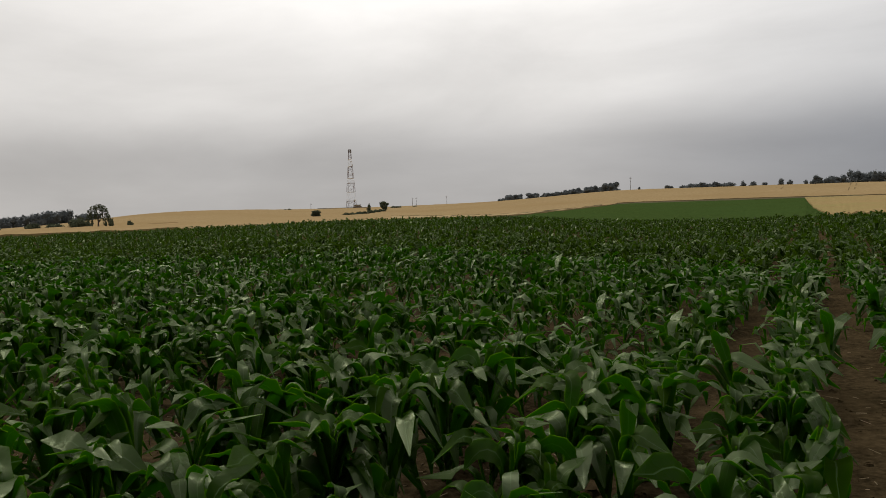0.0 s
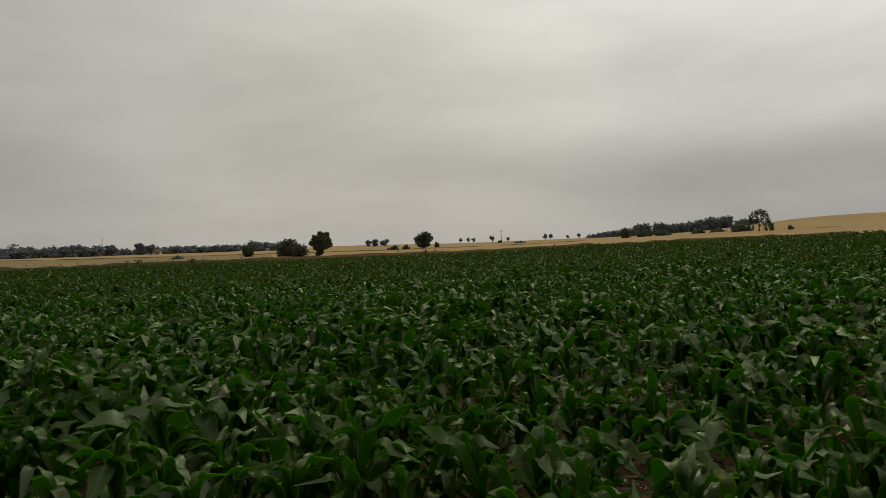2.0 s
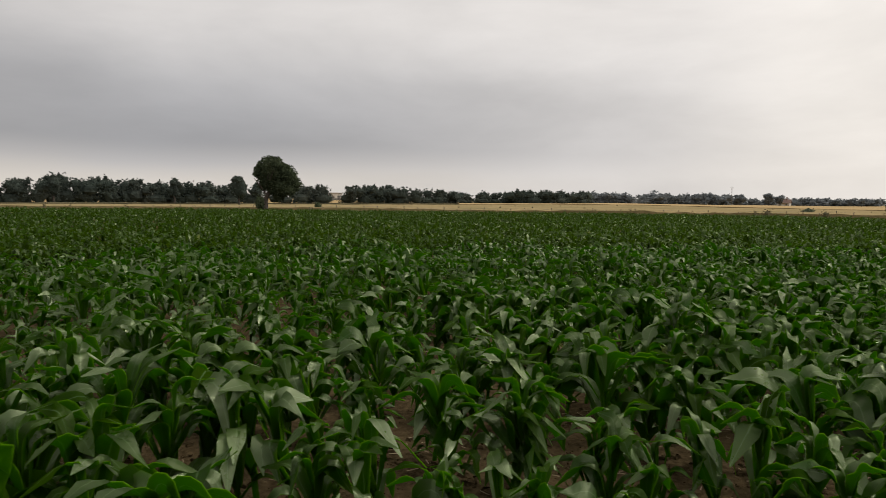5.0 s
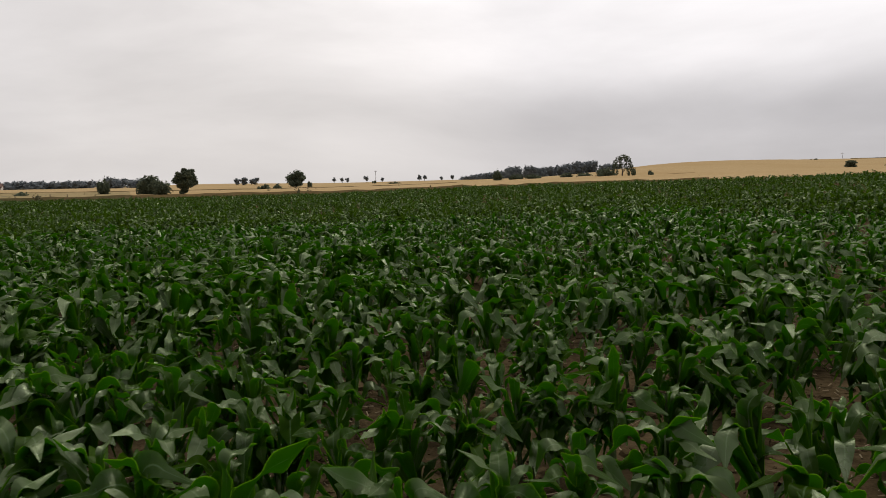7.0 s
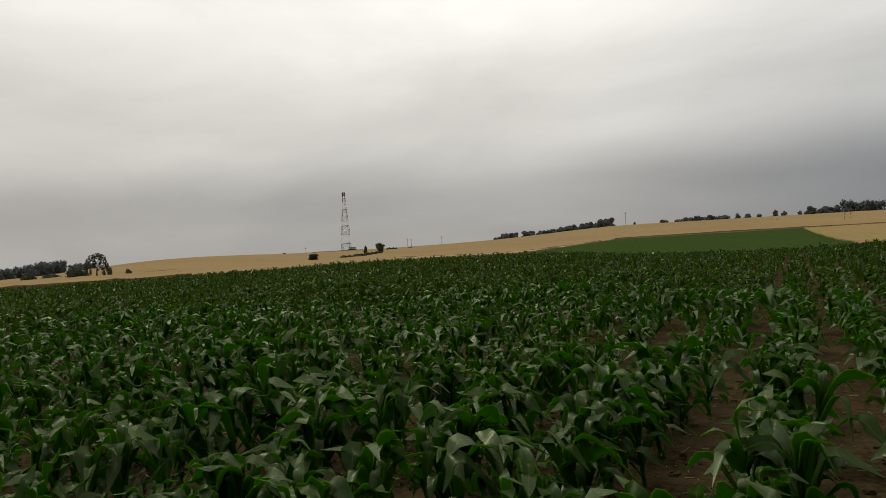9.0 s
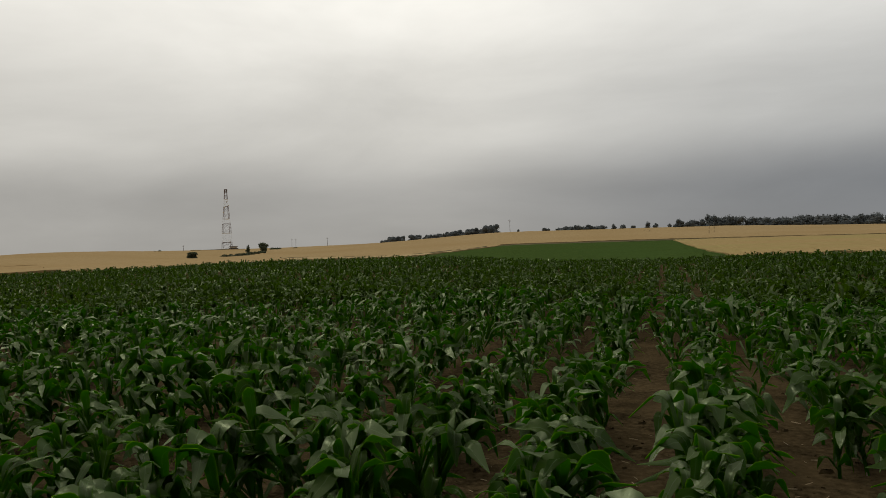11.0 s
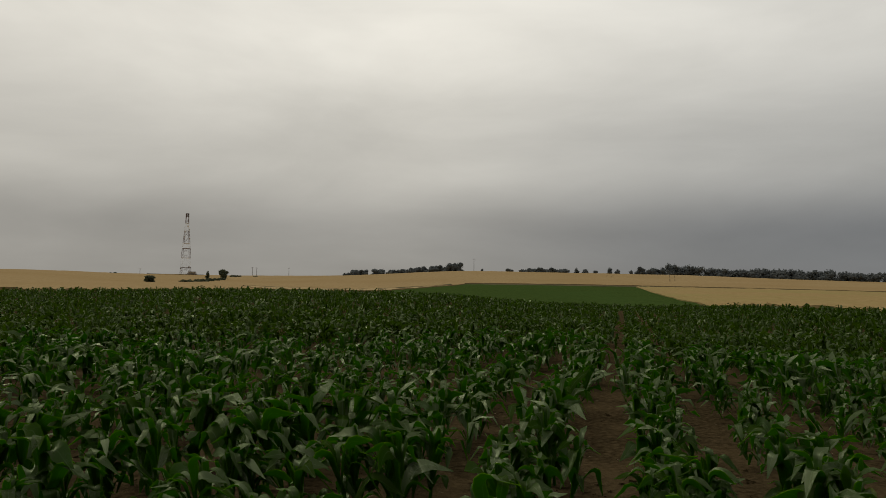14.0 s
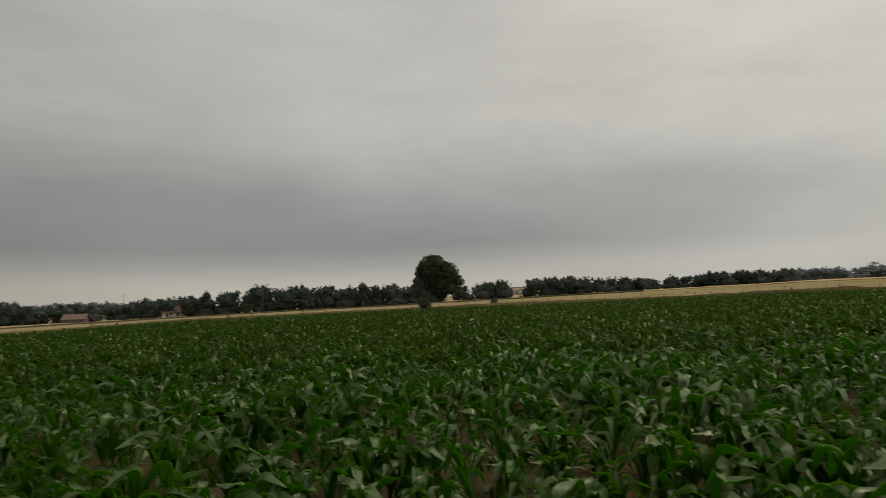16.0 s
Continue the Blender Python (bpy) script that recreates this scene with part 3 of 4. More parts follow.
# ---------------------------------------------------------------- maize
def leaf_geometry(base, turn, length, width, rise, fall, segs, across, wave, seed, single=False):
    """Verts and quads of one blade, with a waxy upper and a dull lower face: it leaves the stalk at height base towards the angle turn, at the slope rise, and bends over to the slope fall."""
    g = np.random.default_rng(seed)
    fine = np.linspace(0, 1, 41)
    mid, half = g.uniform(0.48, 0.66), g.uniform(0.12, 0.25)
    fold = np.clip((fine - mid + half) / (2 * half), 0, 1)
    slope = rise + (fall - rise) * fold * fold * (3 - 2 * fold)
    slope = slope + g.uniform(0.05, 0.30) * np.sin(g.uniform(6, 11) * fine + g.uniform(0, 6.28)) * fine
    slope = slope + g.uniform(0.1, 1.5) * np.clip((fine - 0.72) / 0.28, 0, 1) ** 1.5
    out = np.concatenate([[0], np.cumsum(np.cos(slope[:-1]))]) / 40 * length
    up = np.concatenate([[0], np.cumsum(np.sin(slope[:-1]))]) / 40 * length
    s = np.linspace(0, 1, segs + 1)
    if segs < 20:
        bendy = np.interp(np.linspace(0, 1, 41), [0, max(mid - half, 0.02), min(mid + half, 0.98), 1], [0, min(0.7 / segs, 0.26), 1 - min(0.7 / segs, 0.26), 1])
        s = np.interp(s, bendy, np.linspace(0, 1, 41))
    out, up, slope = np.interp(s, fine, out), np.interp(s, fine, up), np.interp(s, fine, slope)
    w = width * np.minimum(0.50 + 1.5 * s, 1.0) * np.clip((1 - s) / 0.30, 0.02, 1) ** 0.62
    u = np.linspace(-1, 1, across + 1)
    side = turn + math.pi / 2
    bend = g.normal(0, 0.12) * length * s ** 2
    twist = g.normal(0, 0.8) * s ** 1.3
    ph, ripple = g.uniform(0, 6.28), min(1.5 * segs, 18)
    vs = np.zeros((segs + 1, across + 1, 3))
    for k, uk in enumerate(u):
        off = uk * w * 0.5
        cup = 0.42 * abs(uk) * w * 0.5 * (1 - 0.7 * s) + wave * w * uk * np.sin(ripple * s + ph + (1.7 if uk > 0 else 0)) * np.sqrt(s)
        lat, ver = off * np.cos(twist) + bend, cup + off * np.sin(twist)
        o = out - ver * np.sin(slope)
        vs[:, k, 0] = o * math.cos(turn) + lat * math.cos(side)
        vs[:, k, 1] = o * math.sin(turn) + lat * math.sin(side)
        vs[:, k, 2] = base + up + ver * np.cos(slope)
    facing = np.cross(np.gradient(vs, axis=0), np.gradient(vs, axis=1))
    facing /= np.maximum(np.linalg.norm(facing, axis=2, keepdims=True), 1e-9)
    sheets = [vs.reshape(-1, 3), (vs - 0.0015 * facing).reshape(-1, 3)]
    i, j = np.meshgrid(np.arange(segs), np.arange(across), indexing="ij")
    n = across + 1
    a = i * n + j
    uv = np.stack(np.broadcast_arrays((u[None, :] + 1) / 2, s[:, None]), -1).reshape(-1, 2)
    q = np.stack([a, a + 1, a + n + 1, a + n], -1).reshape(-1, 4)
    if single:
        return sheets[0], q, uv, np.zeros(len(q), int)
    return np.concatenate(sheets), np.concatenate([q, q[:, [0, 3, 2, 1]] + len(sheets[0])]), np.concatenate([uv, uv]), np.repeat([0, 1], len(q))


def plant_plan(seed, leaves):
    """The blades of one plant: lower ones long and bent right over, the top ones shorter and more upright."""
    g = np.random.default_rng(seed)
    plane = g.uniform(0, math.pi)
    plan = []
    for k in range(leaves):
        f = k / max(leaves - 1, 1)
        turn = plane + math.pi * (k % 2) + g.normal(0, 0.60)
        base = 0.045 + 0.275 * f + g.normal(0, 0.012)
        length = (0.255 + 0.135 * math.sin(math.pi * min(f * 1.1, 1.0))) * g.uniform(0.84, 1.16)
        width = (0.042 + 0.022 * math.sin(math.pi * min(f * 1.05, 1))) * g.uniform(0.86, 1.14)
        rise = radians(57 + 26 * f + g.normal(0, 8))
        fall = radians(-58 + 38 * f ** 4 + g.normal(0, 20))
        plan.append((base, turn, length, width, rise, fall, int(g.integers(1e6))))
    return plan


def joined_plant(seed, leaves, segs, across, stalk_sides, widen=1.0, single=False):
    parts_v, parts_q, parts_uv, parts_w, count = [], [], [], [], 0
    for base, turn, length, width, rise, fall, sd in plant_plan(seed, leaves):
        v, q, uv, w = leaf_geometry(base, turn, length, width * widen, rise, fall, segs, across, 0.34 if segs > 4 else 0.14, sd, single)
        parts_v.append(v)
        parts_q.append(q + count)
        parts_uv.append(uv)
        parts_w.append(w)
        count += len(v)
    if stalk_sides:
        v, q = stalk_tube(stalk_sides)
        parts_v.append(v)
        parts_q.append(q + count)
        parts_uv.append(np.zeros((len(v), 2)))
        parts_w.append(np.ones(len(q), int))
    return np.concatenate(parts_v), np.concatenate(parts_q), np.concatenate(parts_uv), np.concatenate(parts_w)


def stalk_tube(sides):
    zs, rs = (-0.02, 0.13, 0.27, 0.40), (0.014, 0.012, 0.010, 0.005)
    w = np.arange(sides) * 2 * math.pi / sides
    v = np.concatenate([np.stack([r * np.cos(w), r * np.sin(w), np.full(sides, z)], -1) for z, r in zip(zs, rs)])
    q = []
    for i in range(len(zs) - 1):
        for k in range(sides):
            q.append((i * sides + k, i * sides + (k + 1) % sides, (i + 1) * sides + (k + 1) % sides, (i + 1) * sides + k))
    return v, np.array(q)


# planting plan: rows 0.75 m apart, a plant about every 0.12 m
ahead = np.array((-math.sin(radians(ROW_AZ)), math.cos(radians(ROW_AZ))))
aside = np.array((ahead[1], -ahead[0]))
R_MAX = 130.0
k_row = np.arange(-int(R_MAX / ROW_GAP), int(R_MAX / ROW_GAP) + 1)
k_col = np.arange(-int(R_MAX / 0.110), int(R_MAX / 0.110) + 1)
lat = np.repeat(k_row * ROW_GAP + ROW_SHIFT, len(k_col))
lon = np.tile(k_col * 0.110, len(k_row))
lat = lat + rng.normal(0, 0.115, lat.shape)
lon = lon + rng.normal(0, 0.045, lon.shape)
px, py = lat * aside[0] + lon * ahead[0], lat * aside[1] + lon * ahead[1]
pr, paz = np.hypot(px, py), np.degrees(np.arctan2(-px, py))
inside = (pr < edge_line(paz)) & (((paz > -62) & (paz < 152)) | (pr < 9))
PATCH = 0.5 + 0.25 * (np.sin(0.9 * px + 0.6 * py) + np.sin(1.7 * py - 0.7 * px + 2.0))
vigour = np.clip(0.92 + 0.16 * (PATCH - 0.5) * 2 + rng.normal(0, 0.11, px.shape), 0.50, 1.25)
inside &= rng.random(px.shape) < 0.95 + 0.05 * PATCH
# a weaker patch of crop ahead, left of the walked line
along, across = px * ahead[0] + py * ahead[1], px * aside[0] + py * aside[1]
vigour = vigour * (1.05 - 0.11 * np.clip((along - 2) / 3, 0, 1) * np.clip((-1.5 - across) / 2.5, 0, 1))
# the walked line stays clear of tall plants
route = [row[1:3] for row in PATH]
near = np.full(px.shape, 1e9)
for (ax, ay), (bx, by) in zip(route, route[1:]):
    dx, dy = bx - ax, by - ay
    f = np.clip(((px - ax) * dx + (py - ay) * dy) / (dx * dx + dy * dy), 0, 1)
    near = np.minimum(near, np.hypot(px - ax - f * dx, py - ay - f * dy))
px, py, pr, paz, near, vigour = (v[inside] for v in (px, py, pr, paz, near, vigour))
pz = height(px, py)
order = np.argsort(near + 3.0 * ((paz < -70) | (paz > 150)))
hero = order[:300]
rest = np.ones(len(px), bool)
rest[hero] = False

HERO_KINDS = 10
heroes = []
for kind in range(HERO_KINDS):
    root = thing("maize_plant", pose(0, 0, 0), "young green maize plant with arching blades, rooted in brown soil", "maize", "maize plants in the field")
    sv, sq = stalk_tube(7)
    put("stalk", big_mesh("stalk", sv, sq, STALK), root)
    for base, turn, length, width, rise, fall, sd in plant_plan(100 + kind, 11):
        v, q, uv, w = leaf_geometry(base, turn, length, width, rise, fall, 13, 2, 0.40, sd)
        put("leaf", big_mesh("leaf", v, q, LEAF, uv=uv, second=LEAF_UNDER, which=w), root)
    heroes.append(root)
for n, i in enumerate(hero):
    m = pose(px[i], py[i], pz[i], rng.normal(0, 6), rng.normal(0, 6), rng.uniform(0, 360))
    source = heroes[n % HERO_KINDS]
    made = source if n < HERO_KINDS else copy_thing(source, m)
    made.matrix_basis = m @ Matrix.Scale(float(vigour[i]), 4)


def plant_band(name, chosen, leaves, segs, across, stalk_sides, widen, label, kinds=8, single=False):
    idx = np.nonzero(chosen)[0]
    which = rng.integers(0, kinds, len(idx))
    all_v, all_q, all_uv, all_w, count = [], [], [], [], 0
    for kind in range(kinds):
        v, q, uv, w = joined_plant(300 + kind + 40 * leaves, leaves, segs, across, stalk_sides, widen, single)
        ids = idx[which == kind]
        a = rng.uniform(0, 2 * math.pi, len(ids))
        s = vigour[ids]
        c, sn = np.cos(a) * s, np.sin(a) * s
        tx, ty = rng.normal(0, 0.16, len(ids)), rng.normal(0, 0.16, len(ids))
        x = v[None, :, 0] * c[:, None] - v[None, :, 1] * sn[:, None]
        y = v[None, :, 0] * sn[:, None] + v[None, :, 1] * c[:, None]
        z = v[None, :, 2] * s[:, None]
        x, y = x + z * tx[:, None] + px[ids][:, None], y + z * ty[:, None] + py[ids][:, None]
        z = z + pz[ids][:, None]
        all_v.append(np.stack([x, y, z], -1).reshape(-1, 3))
        off = count + np.arange(len(ids))[:, None, None] * len(v)
        all_q.append((q[None] + off).reshape(-1, 4))
        all_uv.append(np.tile(uv, (len(ids), 1)))
        all_w.append(np.tile(w, len(ids)))
        count += len(ids) * len(v)
    me = big_mesh(name, np.concatenate(all_v), np.concatenate(all_q), LEAF_FAR if single else LEAF, uv=np.concatenate(all_uv), second=LEAF_UNDER, which=np.concatenate(all_w))
    return tagged(new(name, me), label, "maize", kind="stuff")


close = (near < 5.0) & (px < 2.0) & (py > -2.4)
plant_band("maize_rows_near", rest & close, 11, 7, 2, 3, 1.0, "rows of knee-high green maize with arching blades", kinds=12)
plant_band("maize_rows_middle", rest & ~close & (near < 12), 8, 3, 1, 0, 1.0, "rows of knee-high green maize in the field")
plant_band("maize_rows_beyond", rest & (near >= 12) & (near < 19), 7, 3, 1, 0, 1.15, "rows of knee-high green maize farther out in the field", single=True)
thin = rng.random(len(px)) < np.interp(pr, [20, 24, 60, 100], [0.68, 0.48, 0.25, 0.14])
plant_band("maize_rows_far", rest & (near >= 19) & thin, 5, 2, 1, 0, 1.6, "dense far rows of green maize up to the field edge", single=True)


# ---------------------------------------------------------------- clods, stones and straw on the soil
def litter(name, count, reach, maker, mat, label, category, seed):
    g = np.random.default_rng(seed)
    vs, qs, o = [], [], 0
    leg = g.integers(0, len(route) - 1, count)
    f = g.random(count)
    ends = np.array(route)
    at = ends[leg] * (1 - f[:, None]) + ends[leg + 1] * f[:, None] + g.normal(0, reach, (count, 2))
    z = height(at[:, 0], at[:, 1])
    for k in range(count):
        v, q = maker(g)
        vs.append(v + (at[k, 0], at[k, 1], z[k]))
        qs.append(q + o)
        o += len(v)
    return tagged(new(name, big_mesh(name, np.concatenate(vs), np.concatenate(qs), mat, smooth=False)), label, category, kind="stuff")


def clod(g):
    """A crumbled lump of earth, half sunk."""
    r = 0.007 + 0.040 * g.random() ** 3.4
    n = 5
    w = np.arange(n) * 2 * math.pi / n + g.uniform(0, 6)
    rows = []
    for zz, rr in ((-0.4, 1.1), (0.7, 0.7)):
        rows.append(np.stack([np.cos(w) * rr * g.uniform(0.75, 1.2, n), np.sin(w) * rr * g.uniform(0.75, 1.2, n), np.full(n, zz) + g.normal(0, 0.12, n)], -1))
    v = np.concatenate(rows) * r * (1, g.uniform(0.7, 1.2), g.uniform(0.4, 0.7))
    q = [(i * n + k, i * n + (k + 1) % n, (i + 1) * n + (k + 1) % n, (i + 1) * n + k) for i in range(1) for k in range(n)]
    q += [(n, n + 1, n + 2, n + 3)]
    return v, np.array(q)


def straw(g):
    """A short dry stalk lying on the soil."""
    n, w, a = g.uniform(0.015, 0.075), g.uniform(0.0018, 0.0036), g.uniform(0, 6.28)
    d, e = np.array((math.cos(a), math.sin(a), g.normal(0, 0.12))), np.array((-math.sin(a), math.cos(a), 0)) * w
    z = np.array((0, 0, 0.004 + g.uniform(0, 0.012)))
    up = np.array((0, 0, w))
    a0, a1 = -d * n / 2 + z, d * n / 2 + z
    return np.array([a0 - e, a0 + up, a0 + e, a1 - e, a1 + up, a1 + e]), np.array([(0, 3, 4, 1), (1, 4, 5, 2)])


litter("soil_clods", 13000, 2.6, clod, SOIL, "loose crumbled lumps of brown earth between the rows", "soil", 5)
litter("straw_bits", 6000, 2.8, straw, STRAW, "short dry straw bits lying on the brown soil", "straw", 6)

# ---------------------------------------------------------------- trees
def crown_mesh(name, lobes, clump, count, mat, seed, core=0.72, inner=0.55):
    """Many small leaf clumps over and in a group of lobes (x, y, z, rx, ry, rz), round a dark inner mass."""
    g = np.random.default_rng(seed)
    lobes = np.asarray(lobes, float)
    share = (lobes[:, 3] * lobes[:, 5]) / (lobes[:, 3] * lobes[:, 5]).sum()
    pick = g.choice(len(lobes), count, p=share)
    d = g.normal(size=(count, 3))
    d /= np.linalg.norm(d, axis=1, keepdims=True)
    far = g.uniform(inner, 1.10, (count, 1)) ** 0.6
    at = lobes[pick, :3] + d * far * lobes[pick, 3:]
    a = g.normal(size=(count, 3))
    a /= np.linalg.norm(a, axis=1, keepdims=True)
    b = np.cross(a, g.normal(size=(count, 3)))
    b /= np.linalg.norm(b, axis=1, keepdims=True)
    size = clump * g.uniform(0.5, 1.3, (count, 1))
    quad = np.stack([at - a * size, at - b * size * 0.6, at + a * size, at + b * size * 0.6], 1).reshape(-1, 3)
    faces = np.arange(count * 4).reshape(-1, 4)
    vs, qs, o = [quad], [faces], count * 4
    for x, y, z, rx, ry, rz in lobes:
        n, m = 8, 5
        for_v = []
        for j in range(m + 1):
            t = math.pi * j / m
            for k in range(n):
                w = 2 * math.pi * k / n
                f = core * g.uniform(0.85, 1.12)
                for_v.append((x + rx * f * math.sin(t) * math.cos(w), y + ry * f * math.sin(t) * math.sin(w), z + rz * f * math.cos(t)))
        i, j = np.meshgrid(np.arange(m), np.arange(n), indexing="ij")
        q = np.stack([i * n + j, (i + 1) * n + j, (i + 1) * n + (j + 1) % n, i * n + (j + 1) % n], -1).reshape(-1, 4)
        vs.append(np.array(for_v))
        qs.append(q + o)
        o += len(for_v)
    return big_mesh(name, np.concatenate(vs), np.concatenate(qs), mat, smooth=False)


def lobe_group(wide, tall, low, count, seed, lean=0.0):
    """Lobes that fill a crown: wide across, from low up to tall."""
    g = np.random.default_rng(seed)
    mid, half = (low + tall) / 2, (tall - low) / 2
    lobes = [(lean, 0, mid, wide * 0.33, wide * 0.33, half * 0.84)]
    for k in range(count):
        w, t = g.uniform(0, 2 * math.pi), g.uniform(-0.75, 0.72)
        reach = wide * 0.5 * math.sqrt(1 - t * t) * g.uniform(0.45, 0.72)
        r = wide * g.uniform(0.15, 0.25)
        lobes.append((reach * math.cos(w) + lean, reach * math.sin(w), mid + t * half * 0.8, r, r, min(r, half * 0.5) * g.uniform(0.75, 1.0)))
    return lobes


def tree(az, r, tall, wide, low, label, category="tree", group="", seed=1, clumps=420, leafy=None, lobes=9, trunk=None, lean=0.0, name="tree", clump=None, core=0.72, masses=None):
    leafy = leafy or (FOLIAGE if az > 100 else FOLIAGE_HAZED)
    x, y, z = on_ground(az, r, 0.05)
    root = thing(name, pose(x, y, z, 0, 0, az), label, category, group)
    g = np.random.default_rng(seed)
    thick = trunk or tall * 0.028
    top = low + (tall - low) * 0.6
    pts = [(0, 0, -0.4), (0.02 * tall * g.normal(), 0.02 * tall * g.normal(), top * 0.3), (lean * 0.4 + 0.02 * tall * g.normal(), 0, top * 0.65), (lean * 0.6, 0, top)]
    pieces = [tube(pts, [thick * 1.25, thick, thick * 0.7, thick * 0.25], 7)]
    for k in range(6):
        w, h = g.uniform(0, 6.28), g.uniform(0.35, 0.8) * top
        reach = wide * g.uniform(0.2, 0.38)
        pieces.append(tube([(0, 0, h), (reach * 0.5 * math.cos(w), reach * 0.5 * math.sin(w), h + reach * 0.4), (reach * math.cos(w), reach * math.sin(w), h + reach * 0.9)], [thick * 0.5, thick * 0.32, thick * 0.1], 5))
    put("trunk", mesh_of("trunk", *merge(pieces), BARK), root)
    put("crown", crown_mesh("crown", masses or lobe_group(wide, tall, low, lobes, seed, lean), clump or wide * 0.075, clumps, leafy, seed, core, core - 0.05 if core > 0.74 else 0.55), root)
    return root


def wood(az0, az1, r, tall, label, seed, leafy=WOOD_HAZED, deep=25.0, step=4.5, category="wood", end=None):
    """A belt of far trees that stand too close to count: crowns of uneven height over a closed skirt of leaves."""
    g = np.random.default_rng(seed)
    n = max(3, int(abs(az1 - az0) * math.pi / 180 * r / (step * 0.9)))
    lobes = []
    swell = g.uniform(0, 6.28, 3)
    for k in range(n):
        az = az0 + (az1 - az0) * (k + g.uniform(0.1, 0.9)) / n
        form = 0.88 + 0.10 * math.sin(k * 0.35 + swell[0]) + 0.06 * math.sin(k * 0.9 + swell[1])
        for row in range(2):
            x, y, z = on_ground(az + g.normal(0, 0.05), r + row * deep * 0.6 + g.uniform(0, deep * 0.3))
            h = (tall + ((end or tall) - tall) * k / n) * form * g.uniform(0.82, 1.10)
            w = g.uniform(0.55, 1.05) * step
            lobes.append((x, y, z + h * 0.64, w, w, h * 0.36))
            u = w * g.uniform(0.45, 0.70)
            lobes.append((x + g.normal(0, w * 0.5), y + g.normal(0, w * 0.5), z + h * g.uniform(0.66, 0.84), u, u, u * g.uniform(0.7, 0.9)))
            v = step * g.uniform(0.75, 1.15)
            lobes.append((x + g.normal(0, w * 0.4), y + g.normal(0, w * 0.4), z + h * g.uniform(0.22, 0.36), v, v, h * g.uniform(0.34, 0.46)))
            for twig in range(3):
                q = w * g.uniform(0.16, 0.34)
                turn = g.uniform(0, 6.28)
                lobes.append((x + 0.72 * w * math.cos(turn), y + 0.72 * w * math.sin(turn), z + h * g.uniform(0.74, 0.98), q, q, q * g.uniform(0.8, 1.5)))
    me = crown_mesh("wood", lobes, step * 0.125, 38 * len(lobes), leafy, seed, 0.66, 0.62)
    return tagged(new("wood", me), label, category, kind="stuff")


def hedge_bush(az, r, tall, wide, label, seed, group="", leafy=None, clumps=240):
    leafy = leafy or (FOLIAGE if az > 100 else FOLIAGE_HAZED)
    x, y, z = on_ground(az, r, 0.1)
    g = np.random.default_rng(seed)
    lobes = [(wide * 0.32 * g.normal() * 0.8, wide * 0.3 * g.normal() * 0.6, tall * g.uniform(0.32, 0.6), wide * g.uniform(0.22, 0.34), wide * g.uniform(0.22, 0.34), tall * g.uniform(0.34, 0.42)) for k in range(6)]
    lobes.append((0, 0, tall * 0.5, wide * 0.3, wide * 0.3, tall * 0.5))
    ob = new("bush", crown_mesh("bush", lobes, wide * 0.06, clumps, leafy, seed))
    ob.matrix_basis = pose(x, y, z)
    return tagged(ob, label, "bush", group)



def pole(az, r, tall, arms=True):
    x, y, z = on_ground(az, r, 0.4)
    root = thing("utility_pole", pose(x, y, z, 0, 0, az + 15), "tall weathered wooden utility pole with a crossarm", "pole", "poles across the farmland")
    put("post", mesh_of("post", *tube([(0, 0, 0), (0, 0, tall * 0.5), (0, 0, tall + 0.4)], [0.14, 0.12, 0.09], 7), POST), root)
    if arms:
        put("crossarm", mesh_of("crossarm", *block(-0.8, -0.05, tall - 0.45, 0.8, 0.05, tall - 0.34), POST), root)
        for k in (-0.65, 0.0, 0.65):
            put("insulator", mesh_of("insulator", *tube([(k, 0, tall - 0.32), (k, 0, tall - 0.1), (k, 0, tall + 0.02)], [0.07, 0.09, 0.04], 6), PLASTER), root)
    return root


